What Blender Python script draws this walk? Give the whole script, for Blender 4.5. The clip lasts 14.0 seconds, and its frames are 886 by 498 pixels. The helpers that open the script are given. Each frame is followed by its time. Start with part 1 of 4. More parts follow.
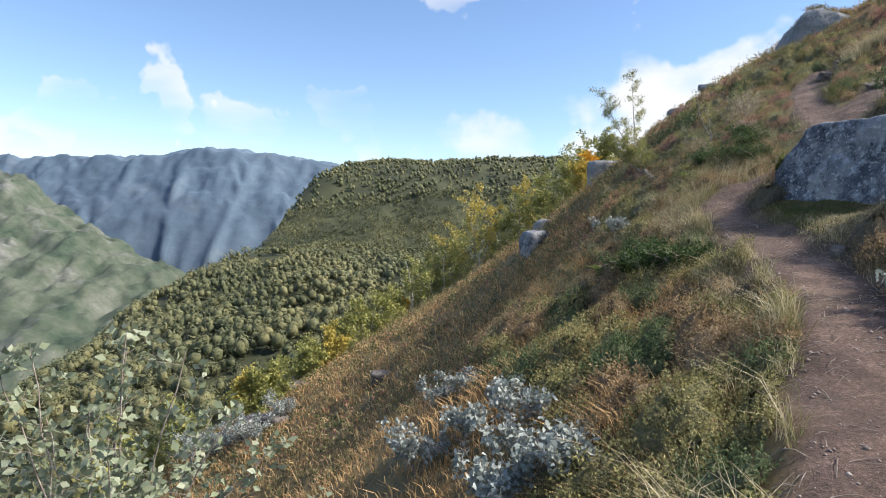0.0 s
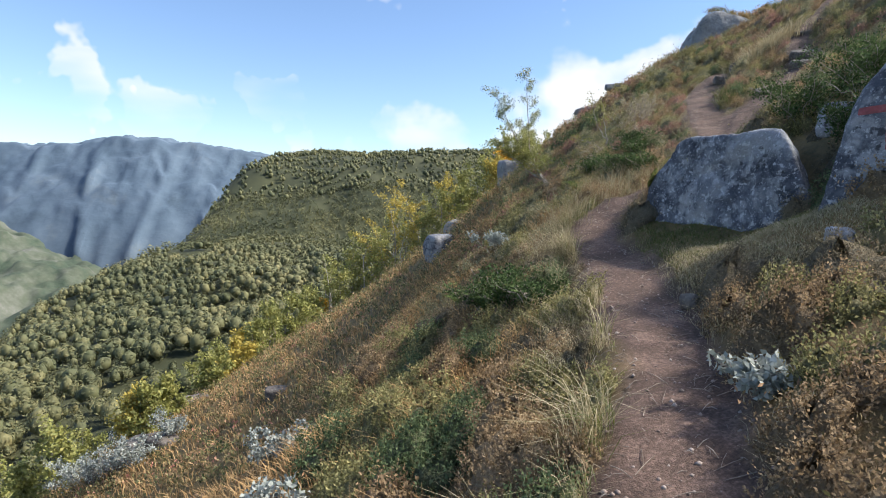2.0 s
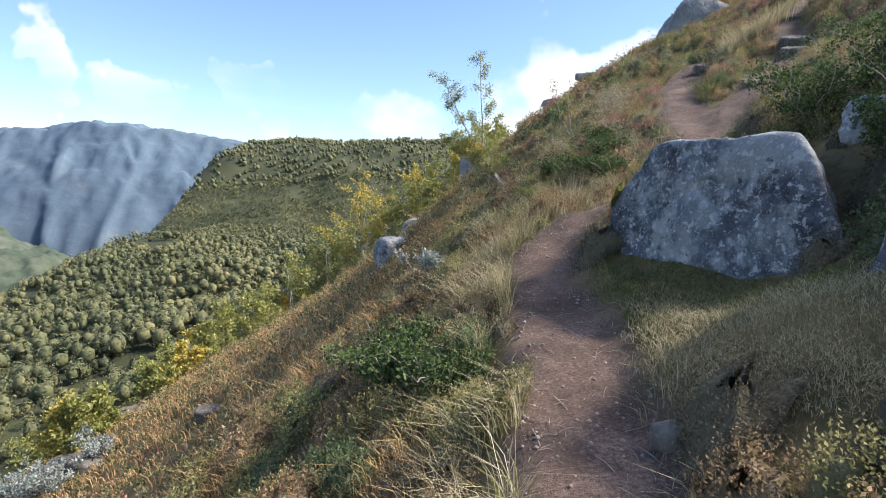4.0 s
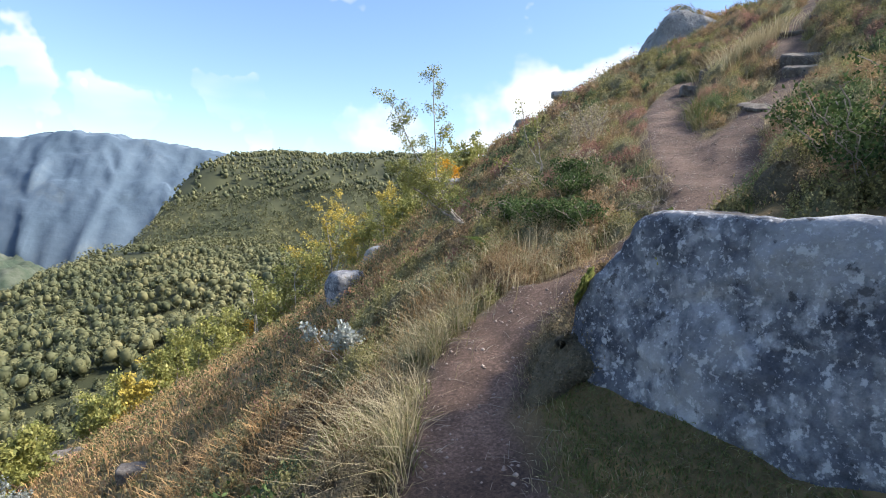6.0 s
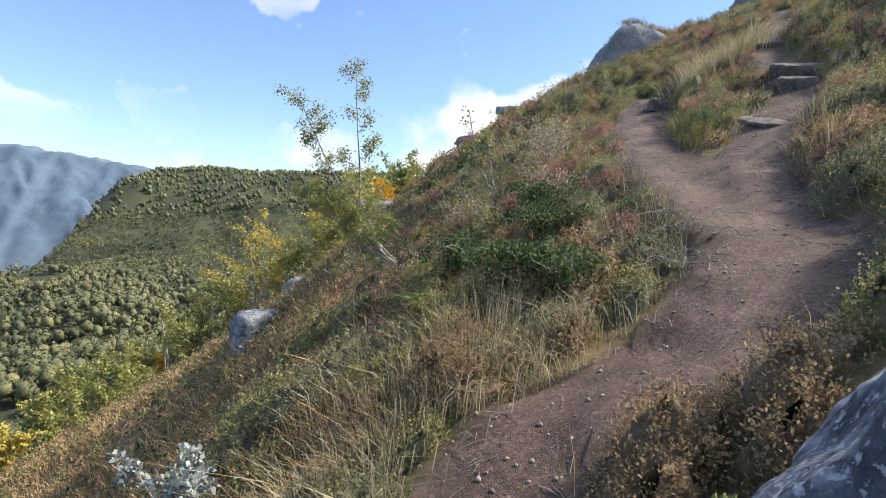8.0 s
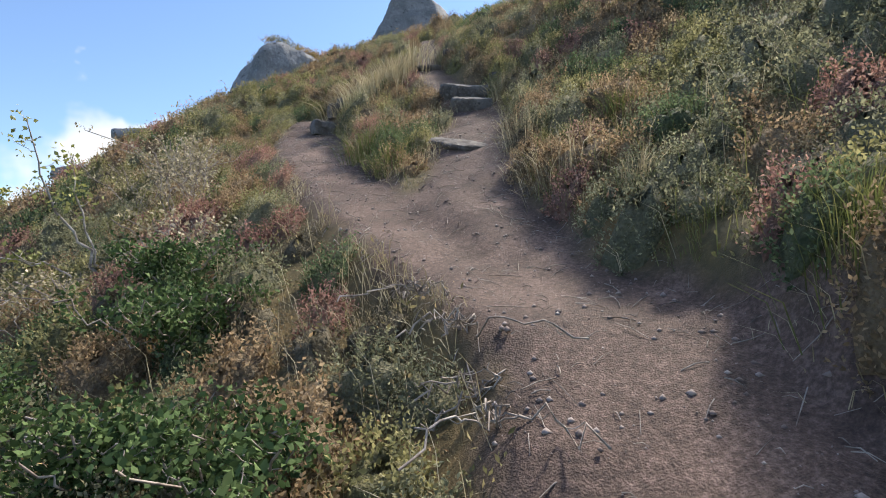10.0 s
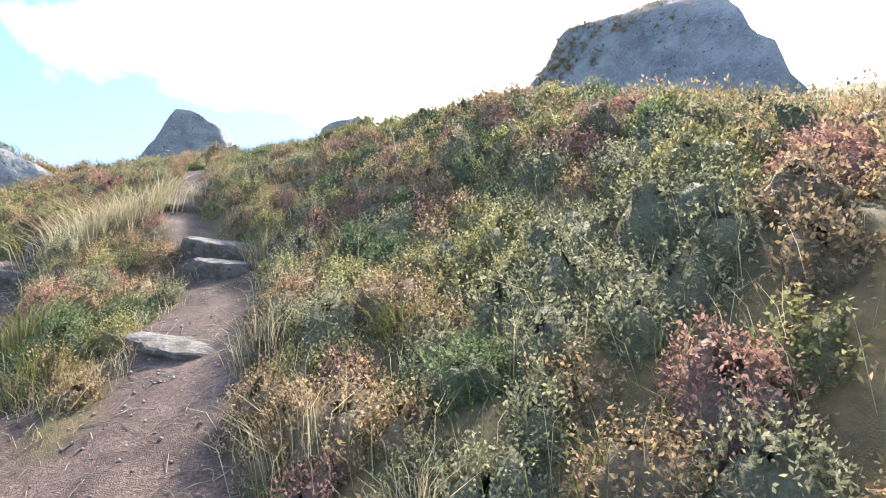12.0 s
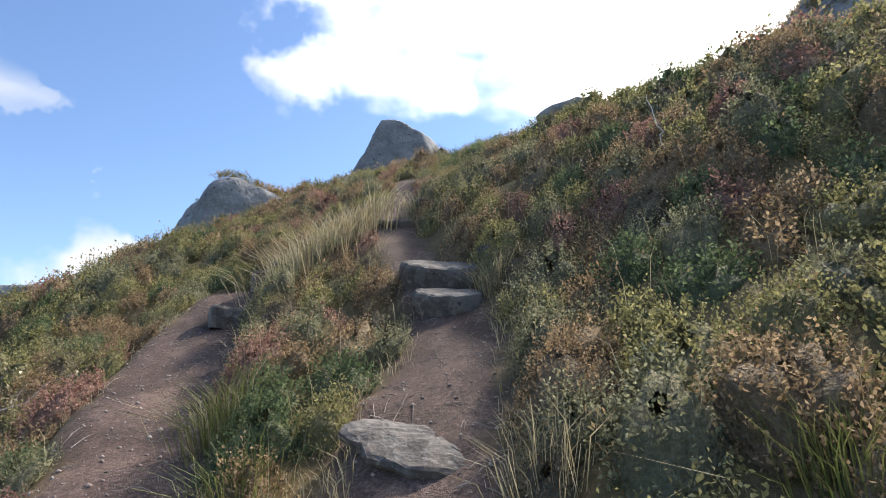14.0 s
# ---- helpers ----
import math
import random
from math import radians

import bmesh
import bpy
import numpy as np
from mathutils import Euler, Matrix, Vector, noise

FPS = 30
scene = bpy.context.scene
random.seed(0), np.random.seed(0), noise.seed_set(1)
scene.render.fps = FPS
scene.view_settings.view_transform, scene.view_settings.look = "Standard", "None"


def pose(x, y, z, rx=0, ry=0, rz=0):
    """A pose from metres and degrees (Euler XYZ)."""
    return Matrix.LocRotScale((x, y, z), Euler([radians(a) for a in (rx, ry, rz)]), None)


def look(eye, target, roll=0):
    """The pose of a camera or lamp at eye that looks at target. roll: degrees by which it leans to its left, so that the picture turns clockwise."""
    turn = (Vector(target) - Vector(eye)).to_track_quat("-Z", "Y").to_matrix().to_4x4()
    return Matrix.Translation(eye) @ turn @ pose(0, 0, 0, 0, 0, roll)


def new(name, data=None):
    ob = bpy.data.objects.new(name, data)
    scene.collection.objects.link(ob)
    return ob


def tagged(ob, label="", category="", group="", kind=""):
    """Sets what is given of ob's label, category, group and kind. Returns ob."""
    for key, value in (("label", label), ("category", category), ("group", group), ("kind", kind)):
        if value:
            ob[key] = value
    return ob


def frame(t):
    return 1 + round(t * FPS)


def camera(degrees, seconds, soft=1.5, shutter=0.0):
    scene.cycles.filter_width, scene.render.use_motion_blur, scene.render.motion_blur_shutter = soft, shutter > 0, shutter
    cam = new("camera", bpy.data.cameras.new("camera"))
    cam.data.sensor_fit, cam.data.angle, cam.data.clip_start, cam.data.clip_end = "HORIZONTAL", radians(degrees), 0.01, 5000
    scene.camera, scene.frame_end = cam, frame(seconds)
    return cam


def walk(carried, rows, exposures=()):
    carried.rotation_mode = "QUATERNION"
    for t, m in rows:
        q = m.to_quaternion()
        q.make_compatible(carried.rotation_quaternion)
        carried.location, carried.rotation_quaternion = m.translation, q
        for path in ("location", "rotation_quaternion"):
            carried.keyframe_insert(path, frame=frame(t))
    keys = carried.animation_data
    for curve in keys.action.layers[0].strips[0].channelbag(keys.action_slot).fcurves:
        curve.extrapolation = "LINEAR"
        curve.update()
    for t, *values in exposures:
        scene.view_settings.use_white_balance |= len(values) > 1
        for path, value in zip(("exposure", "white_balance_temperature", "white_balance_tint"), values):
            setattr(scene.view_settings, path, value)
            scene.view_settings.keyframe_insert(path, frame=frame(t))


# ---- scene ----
cam = camera(75.9, 14.0, soft=1.0)
PATH = [
    (0, (-0.222, -0.12, 1.421), (-0.208, 1.875, 1.284), 1.5),
    (0.5, (0.121, 0.111, 1.526), (0.191, 2.104, 1.381), 1.5),
    (1, (0.378, 0.491, 1.586), (0.498, 2.481, 1.438), 1.5),
    (1.5, (0.62, 0.727, 1.68), (0.798, 2.713, 1.527), 1.5),
    (2, (1.016, 0.988, 1.819), (1.256, 2.967, 1.66), 1.5),
    (2.5, (1.244, 1.252, 1.874), (1.563, 3.219, 1.702), 1.4),
    (2.7, (1.309, 1.422, 1.913), (1.653, 3.384, 1.738), 1.4),
    (4.8, (2.573, 3.55, 2.283), (2.879, 5.516, 2.087), 2.2),
    (5, (2.71, 3.712, 2.324), (3.02, 5.678, 2.13), 2.2),
    (5.5, (2.912, 4.082, 2.51), (3.253, 6.045, 2.343), 2.4),
    (6, (2.947, 4.551, 2.627), (3.32, 6.51, 2.484), 2.4),
    (6.5, (3.009, 4.955, 2.615), (3.422, 6.908, 2.496), 2.7),
    (7, (3.251, 5.538, 2.827), (3.717, 7.481, 2.732), 2.2),
    (7.2, (3.293, 5.762, 2.83), (3.769, 7.703, 2.747), 2.3),
    (9.3, (4.119, 8.163, 2.968), (5.198, 9.847, 2.986), -1.1),
    (9.5, (4.257, 8.328, 3.008), (5.448, 9.935, 3.052), -2.6),
    (10, (4.676, 8.77, 3.189), (6.212, 10.051, 3.232), -3.2),
    (10.5, (5.07, 8.892, 3.377), (6.903, 9.688, 3.459), -3.4),
    (11, (5.545, 8.873, 3.74), (7.462, 9.403, 3.956), -3.6),
    (11.5, (5.773, 9.054, 3.913), (7.676, 9.548, 4.279), -3.6),
    (12, (6.076, 9.203, 4.025), (7.924, 9.832, 4.46), -3.5),
    (12.5, (6.484, 9.284, 4.197), (8.28, 10.029, 4.662), -3.5),
    (13, (6.728, 9.436, 4.304), (8.432, 10.364, 4.791), -3.3),
    (13.5, (6.863, 9.75, 4.531), (8.459, 10.861, 4.996), -2.7),
    (14, (7.162, 10.324, 4.599), (8.675, 11.552, 5.049), -2.7),
]
walk(cam, [(t, look(eye, target, roll)) for t, eye, target, roll in PATH],
     [(0, .83), (2.5, .93), (4.8, 1.1), (6.5, 1.1), (7.2, 1.05), (9.5, .95), (10, .96), (10.5, 1.25), (11, 1.82), (11.5, 2.12), (12, 2.02), (12.5, 1.9), (13, 1.6), (13.5, 1.25), (14, .93)])

# ---- world and sun ----
SUN_AZ, SUN_EL = 95.0, 45.0   # clockwise from +y, degrees
sun_dir = Vector((math.sin(radians(SUN_AZ)) * math.cos(radians(SUN_EL)), math.cos(radians(SUN_AZ)) * math.cos(radians(SUN_EL)), math.sin(radians(SUN_EL))))
sun = new("sun", bpy.data.lights.new("sun", "SUN"))
sun.data.energy, sun.data.angle, sun.data.color = 4.1, radians(4), (1.0, 0.91, 0.78)
sun.matrix_world = look((0, 0, 60), Vector((0, 0, 60)) - sun_dir)

world = bpy.data.worlds.new("sky")
scene.world = world
world.use_nodes = True


def sky_nodes():
    """Clear sky with drifting cumulus: noise broken banks round a few bearings."""
    nt = world.node_tree
    nt.nodes.clear()
    N, L = nt.nodes.new, nt.links.new
    out, bg = N("ShaderNodeOutputWorld"), N("ShaderNodeBackground")
    L(bg.outputs[0], out.inputs[0])
    sky = N("ShaderNodeTexSky")
    sky.sky_type, sky.sun_disc = "NISHITA", False
    sky.sun_elevation, sky.sun_rotation = radians(SUN_EL), radians(SUN_AZ)
    sky.air_density, sky.dust_density, sky.ozone_density = 1.0, 0.25, 1.6
    tc = N("ShaderNodeTexCoord")
    noise_big, noise_small = N("ShaderNodeTexNoise"), N("ShaderNodeTexNoise")
    stretch = N("ShaderNodeMapping")
    stretch.inputs["Scale"].default_value = (1, 1, 3.0)
    L(tc.outputs["Generated"], stretch.inputs[0])
    for n, sc, det in ((noise_big, 4.2, 3), (noise_small, 11, 3)):
        n.inputs["Scale"].default_value, n.inputs["Detail"].default_value, n.inputs["Roughness"].default_value = sc, det, 0.42
        L(stretch.outputs[0], n.inputs["Vector"])

    def op(kind, a, b):
        m = N("ShaderNodeMath")
        m.operation = kind
        for k, v in enumerate((a, b)):
            if isinstance(v, (int, float)):
                m.inputs[k].default_value = v
            else:
                L(v, m.inputs[k])
        return m.outputs[0]

    warp = N("ShaderNodeTexNoise")
    warp.inputs["Scale"].default_value, warp.inputs["Detail"].default_value = 7, 4
    L(tc.outputs["Generated"], warp.inputs["Vector"])
    centred, moved = N("ShaderNodeVectorMath"), N("ShaderNodeVectorMath")
    centred.operation, moved.operation = "SUBTRACT", "MULTIPLY_ADD"
    L(warp.outputs["Color"], centred.inputs[0])
    centred.inputs[1].default_value = (.5, .5, .5)
    L(centred.outputs[0], moved.inputs[0])
    moved.inputs[1].default_value = (.06, .06, .035)
    L(tc.outputs["Generated"], moved.inputs[2])
    # bearing, elevation, reach (degrees), weight
    banks = ((19, 7, 13, .85), (8, 5, 9, .55), (29, 9.5, 10, .85), (3, 17, 5, .55), (6.5, 14.5, 4, .5), (15, 14.5, 4.5, .62), (10, 23, 4, .45), (-33, 5.5, 4.2, .62), (-27, 5.5, 4, .62), (-21, 5, 3.6, .5), (-40, 6, 5, .6),
             (-17, 5, 7, .36), (-10, 8.5, 3.5, .48), (-2, 8.5, 3.5, .42), (50, 38, 17, .7), (80, 40, 32, 1.0), (100, 50, 45, .8), (36, 33, 9, .62), (27, 17, 4, .5), (24, 12, 8, .8))
    total = None
    for az, el, reach, weight in banks:
        d = (math.sin(radians(az)) * math.cos(radians(el)), math.cos(radians(az)) * math.cos(radians(el)), math.sin(radians(el)))
        dot = N("ShaderNodeVectorMath")
        dot.operation = "DOT_PRODUCT"
        L(moved.outputs[0], dot.inputs[0])
        dot.inputs[1].default_value = d
        mr = N("ShaderNodeMapRange")
        mr.interpolation_type = "SMOOTHSTEP"
        L(dot.outputs["Value"], mr.inputs["Value"])
        mr.inputs["From Min"].default_value, mr.inputs["From Max"].default_value = math.cos(radians(reach)), 1.002
        mr.inputs["To Max"].default_value = weight
        total = mr.outputs[0] if total is None else op("MAXIMUM", total, mr.outputs[0])
    value = op("ADD", op("ADD", op("MULTIPLY", noise_big.outputs[0], 1.0), op("ADD", op("MULTIPLY", noise_small.outputs[0], 0.2), 0.09)), total)
    mask = N("ShaderNodeMapRange")
    mask.interpolation_type = "SMOOTHSTEP"
    L(value, mask.inputs["Value"])
    mask.inputs["From Min"].default_value, mask.inputs["From Max"].default_value = 1.03, 1.6
    lift = N("ShaderNodeVectorMath")
    lift.operation = "MULTIPLY"
    L(sky.outputs[0], lift.inputs[0])
    lift.inputs[1].default_value = (.93, 1.0, 1.12)
    mix = N("ShaderNodeMix")
    mix.data_type = "RGBA"
    L(mask.outputs[0], mix.inputs["Factor"])
    L(lift.outputs[0], mix.inputs["A"])
    near_sun, glow, tone = N("ShaderNodeVectorMath"), N("ShaderNodeMapRange"), N("ShaderNodeVectorMath")
    near_sun.operation, tone.operation, glow.interpolation_type = "DOT_PRODUCT", "SCALE", "SMOOTHSTEP"
    L(tc.outputs["Generated"], near_sun.inputs[0])
    near_sun.inputs[1].default_value = sun_dir
    L(near_sun.outputs["Value"], glow.inputs["Value"])
    glow.inputs["From Min"].default_value, glow.inputs["From Max"].default_value = .55, 1.0
    glow.inputs["To Min"].default_value, glow.inputs["To Max"].default_value = 5.6, 24.0
    tone.inputs[0].default_value = (1, 1.01, 1.03)
    L(glow.outputs[0], tone.inputs["Scale"])
    L(tone.outputs[0], mix.inputs["B"])
    L(mix.outputs["Result"], bg.inputs[0])
    bg.inputs[1].default_value = 0.105


sky_nodes()


# ---- materials ----
def mat(name, stops, scale=3.0, detail=5, rough=0.85, fine=40.0, fine_amount=0.25, bump=0.3, bump_scale=30.0, island=0.0, translucent=0.0, spec=0.3, coords="Object", distance=0.02, lum=0.0, contrast=1.0):
    """A surface whose colour runs over stops by noise at a coarse and a fine scale, with bump."""
    m = bpy.data.materials.new(name)
    m.use_nodes = True
    nt = m.node_tree
    N, L = nt.nodes.new, nt.links.new
    b = nt.nodes["Principled BSDF"]
    b.inputs["Roughness"].default_value = rough
    b.inputs["Specular IOR Level"].default_value = spec
    tc = N("ShaderNodeTexCoord")
    n1, n2 = N("ShaderNodeTexNoise"), N("ShaderNodeTexNoise")
    for n, sc, det in ((n1, scale, detail), (n2, fine, 4)):
        n.inputs["Scale"].default_value, n.inputs["Detail"].default_value, n.inputs["Roughness"].default_value = sc, det, 0.6
        L(tc.outputs[coords], n.inputs["Vector"])
    v = N("ShaderNodeMath")
    v.operation = "MULTIPLY_ADD"
    L(n2.outputs[0], v.inputs[0])
    v.inputs[1].default_value = fine_amount
    L(n1.outputs[0], v.inputs[2])
    last = v.outputs[0]
    if island:
        g = N("ShaderNodeNewGeometry")
        w = N("ShaderNodeMath")
        w.operation = "MULTIPLY_ADD"
        L(g.outputs["Random Per Island"], w.inputs[0])
        w.inputs[1].default_value = island
        L(last, w.inputs[2])
        last = w.outputs[0]
    mr = N("ShaderNodeMapRange")
    mid = 0.5 + 0.5 * fine_amount + 0.5 * island
    spread = (0.17 + 0.2 * fine_amount + 0.42 * island) * contrast
    L(last, mr.inputs["Value"])
    mr.inputs["From Min"].default_value, mr.inputs["From Max"].default_value = mid - spread, mid + spread
    ramp = N("ShaderNodeValToRGB")
    e = ramp.color_ramp.elements
    while len(e) < len(stops):
        e.new(0.5)
    for k, c in enumerate(stops):
        e[k].position = k / (len(stops) - 1)
        e[k].color = (*c, 1)
    L(mr.outputs[0], ramp.inputs[0])
    colour = ramp.outputs[0]
    if lum:
        g2, span, mul = N("ShaderNodeNewGeometry"), N("ShaderNodeMapRange"), N("ShaderNodeVectorMath")
        L(g2.outputs["Random Per Island"], span.inputs["Value"])
        span.inputs["To Min"].default_value, span.inputs["To Max"].default_value = 1 - lum, 1 + lum
        mul.operation = "SCALE"
        L(colour, mul.inputs[0])
        L(span.outputs[0], mul.inputs["Scale"])
        colour = mul.outputs[0]
    L(colour, b.inputs["Base Color"])
    if bump:
        n3, bp = N("ShaderNodeTexNoise"), N("ShaderNodeBump")
        n3.inputs["Scale"].default_value, n3.inputs["Detail"].default_value = bump_scale, 6
        L(tc.outputs[coords], n3.inputs["Vector"])
        L(n3.outputs[0], bp.inputs["Height"])
        bp.inputs["Strength"].default_value, bp.inputs["Distance"].default_value = bump, distance
        L(bp.outputs[0], b.inputs["Normal"])
    if translucent:
        t, mx = N("ShaderNodeBsdfTranslucent"), N("ShaderNodeMixShader")
        L(colour, t.inputs[0])
        mx.inputs[0].default_value = translucent
        L(b.outputs[0], mx.inputs[1])
        L(t.outputs[0], mx.inputs[2])
        L(mx.outputs[0], nt.nodes["Material Output"].inputs[0])
    return m


M = {
    "bark": mat("birch_bark", [(.10, .07, .05), (.30, .27, .24), (.55, .52, .48)], 9, rough=.8, bump=.4),
    "twig": mat("grey_twig", [(.12, .09, .07), (.27, .23, .2), (.42, .38, .34)], 14, rough=.85, bump=.3),
    "deadwood": mat("bleached_wood", [(.3, .27, .24), (.5, .47, .43), (.68, .65, .6)], 8, rough=.8),
    "birch_leaf": mat("birch_leaf", [(.15, .17, .05), (.27, .28, .09), (.42, .39, .14)], 1.2, island=.5, translucent=.35, bump=0, rough=.55),
    "yellow_leaf": mat("yellow_leaf", [(.28, .25, .06), (.48, .38, .085), (.60, .48, .13)], .8, island=.5, translucent=.35, bump=0, rough=.55),
    "orange_leaf": mat("orange_leaf", [(.45, .24, .03), (.65, .36, .04), (.75, .48, .07)], .8, island=.5, translucent=.35, bump=0, rough=.55),
    "willow_leaf": mat("silver_willow_leaf", [(.17, .20, .18), (.29, .32, .30), (.45, .48, .46)], 2, island=.6, translucent=.2, bump=0, rough=.6),
    "green_leaf": mat("shrub_leaf", [(.12, .15, .09), (.25, .29, .19), (.44, .47, .36)], 2, island=.5, translucent=.3, bump=0, rough=.5),
    "heather": mat("heather", [(.067, .078, .039), (.154, .151, .070), (.280, .231, .119), (.378, .238, .140), (.238, .133, .091)], 1.1, island=.12, translucent=.4, bump=0, rough=.8, spec=.1, lum=.4),
    "bilberry": mat("bilberry_leaf", [(.045, .072, .04), (.09, .125, .06), (.15, .18, .085), (.24, .225, .11), (.33, .25, .14), (.39, .22, .155), (.36, .135, .115)], 1.7, island=.16, contrast=.8, translucent=.42, bump=0, rough=.75, spec=.12, lum=.5),
    "dry_grass": mat("dry_grass", [(.20, .165, .095), (.38, .325, .20), (.60, .53, .38)], 1.0, island=.6, translucent=.3, bump=0, rough=.6),
    "green_grass": mat("green_grass", [(.065, .09, .025), (.14, .155, .05), (.28, .26, .10)], 1.0, island=.6, translucent=.3, bump=0, rough=.6),
    "evergreen": mat("evergreen_leaf", [(.035, .065, .025), (.07, .11, .04), (.13, .17, .07)], 3, island=.3, translucent=.2, bump=0, rough=.8, spec=.1, lum=.35),
    "fern": mat("fern", [(.06, .10, .025), (.125, .17, .045), (.25, .26, .08)], 3, island=.4, translucent=.35, bump=0, rough=.5),
    "far_leaf": mat("far_foliage", [(.036, .047, .025), (.082, .093, .046), (.155, .152, .072), (.265, .228, .107)], .03, island=.35, fine=.16, fine_amount=.7, translucent=.1, bump=0, rough=.7),
    "pebble": mat("pebble", [(.12, .09, .08), (.24, .19, .17), (.40, .35, .32)], 12, island=.6, rough=.9, bump=.2),
}


def rock_material(name, stops, lichen=(.50, .52, .52), amount=.5, moss=0.0, scale=2.0):
    """Weathered gneiss: grey mottling, pale lichen blotches, dark pits, and moss where asked."""
    m = mat(name, stops, scale, detail=8, rough=.9, fine=22, fine_amount=.4, bump=.7, bump_scale=11, distance=.05)
    nt = m.node_tree
    N, L = nt.nodes.new, nt.links.new
    b = nt.nodes["Principled BSDF"]
    col = b.inputs["Base Color"].links[0].from_socket
    tc = N("ShaderNodeTexCoord")
    for sc, lo, hi, colour, fac in ((1.1, .50, .58, tuple(.62 * c for c in lichen), amount), (3.4, .54, .62, tuple(.8 * c for c in lichen), amount * .8), (5.5, .57, .66, lichen, amount * .6), (19, .57, .63, lichen, amount), (44, .58, .64, lichen, amount * .8), (9, .61, .66, (.03, .03, .036), .8), (2.6, .60, .66, (.10, .13, .03), moss)):
        if not fac:
            continue
        n, mr, mx = N("ShaderNodeTexNoise"), N("ShaderNodeMapRange"), N("ShaderNodeMix")
        n.inputs["Scale"].default_value, n.inputs["Detail"].default_value, n.inputs["Roughness"].default_value = sc, 7, .62
        off = N("ShaderNodeVectorMath")
        off.inputs[1].default_value = (sc, sc * 2, 3)
        L(tc.outputs["Object"], off.inputs[0])
        L(off.outputs[0], n.inputs["Vector"])
        L(n.outputs[0], mr.inputs["Value"])
        mr.inputs["From Min"].default_value, mr.inputs["From Max"].default_value, mr.inputs["To Max"].default_value = lo, hi, fac
        mx.data_type = "RGBA"
        L(mr.outputs[0], mx.inputs["Factor"])
        L(col, mx.inputs["A"])
        mx.inputs["B"].default_value = (*colour, 1)
        col = mx.outputs["Result"]
    L(col, b.inputs["Base Color"])
    return m


M["boulder"] = rock_material("boulder_stone", [(.02, .024, .034), (.06, .066, .085), (.12, .13, .155), (.24, .24, .26)], (.45, .46, .49), amount=.72, scale=4.5)
M["moss"] = mat("moss", [(.06, .08, .015), (.13, .15, .03), (.22, .21, .05)], 9, bump=.8, bump_scale=60)
M["crag"] = rock_material("crag_stone", [(.11, .115, .12), (.20, .205, .21), (.32, .32, .32)], (.42, .42, .42), amount=.4, scale=1.2)
M["slab"] = rock_material("slab_stone", [(.05, .043, .04), (.095, .082, .074), (.16, .142, .128)], (.30, .28, .26), amount=.35, scale=4)


# ---- the lie of the land ----
def vnoise(x, y, seed):
    """Value noise on a unit lattice, -1 to 1, for arrays."""
    xi, yi = np.floor(x), np.floor(y)
    u, v = x - xi, y - yi
    u, v = u * u * (3 - 2 * u), v * v * (3 - 2 * v)

    def h(a, b):
        s = np.sin(a * 127.1 + b * 311.7 + seed * 74.7) * 43758.5453
        return s - np.floor(s)
    return 2 * ((h(xi, yi) * (1 - u) + h(xi + 1, yi) * u) * (1 - v) + (h(xi, yi + 1) * (1 - u) + h(xi + 1, yi + 1) * u) * v) - 1


def fbm(x, y, seed, octaves=4):
    return sum(vnoise(x * 2 ** k, y * 2 ** k, seed + k) / 2 ** k for k in range(octaves))


def step(a, b, x):
    t = np.clip((x - a) / (b - a), 0, 1)
    return t * t * (3 - 2 * t)


def smax(a, b, k):
    return 0.5 * (a + b + np.sqrt((a - b) ** 2 + k * k))


SWELLS = [(-12, 30, 9, 1.0), (-4, 14, 6, -1.62), (0, 6, 3.5, .97), (2, 20, 6, .15), (3, 2, 4, .31), (3.5, 6, 2.2, -.25), (6, 9, 2.2, -.04), (6, 13, 3.5, 1.58), (9, 9, 2.5, -1.41),
          (9, 13, 2.5, -.46), (12, 10, 3.5, 2.06), (11, 17, 4, -.77), (13, 22, 5, 1.2), (8, 28, 7, .61), (8.5, 6, 2.5, 1.69), (2, 10, 2.5, .52), (18, 12, 6, .79), (18, 22, 6, .47),
          (16, 0, 7, -3.47), (22, 36, 10, 4.43), (10, 20, 3, .63), (15, 15, 3.5, -.24), (9.5, 10.5, 1.5, .27), (13, 13, 2.5, .41), (6.5, 20, 3.5, 1.06), (11.5, 11, 2, -.84), (5.0, 6.15, .7, -.42)]


def hill(x, y):
    z = -.476 + .6466 * x - .1351 * y
    for a, b, w, h in SWELLS:
        z = z + h * np.exp(-((x - a) ** 2 + (y - b) ** 2) / (2 * w * w))
    return -smax(-z, -(15 + .02 * x + 4 * vnoise(x / 40, y / 40, 5)), 3.0)


def woods(x, y):
    """The wooded spur across the hollow: its crest climbs away, its far flank drops to the valley."""
    crest = np.interp(y, [40, 98, 181, 330, 430, 520, 600, 700, 900], [-50, -69, -88, -108, -128, -134, -126, -122, -140])
    z = np.interp(y, [40, 90, 180, 330, 430, 500, 560, 620, 700, 820, 1000, 1500], [-27, -27, -22, -23, -18, 0, 26, 42, 52, 60, 62, 62])
    side = x - crest
    cliff = step(400, 500, y)
    z = z + np.where(side > 0, .05 * side, 0) - (1.1 + 1.7 * cliff) * smax(-side - 4 + 3 * cliff, 0 * side, 16 - 10 * cliff)
    z = z - 16 * np.exp(-((y - 400 - .4 * x) / 60) ** 2) * step(-60, 0, side)
    return z + 5 * fbm(x / 70, y / 70, 11, 3) + 1.6 * fbm(x / 18, y / 18, 13, 2)


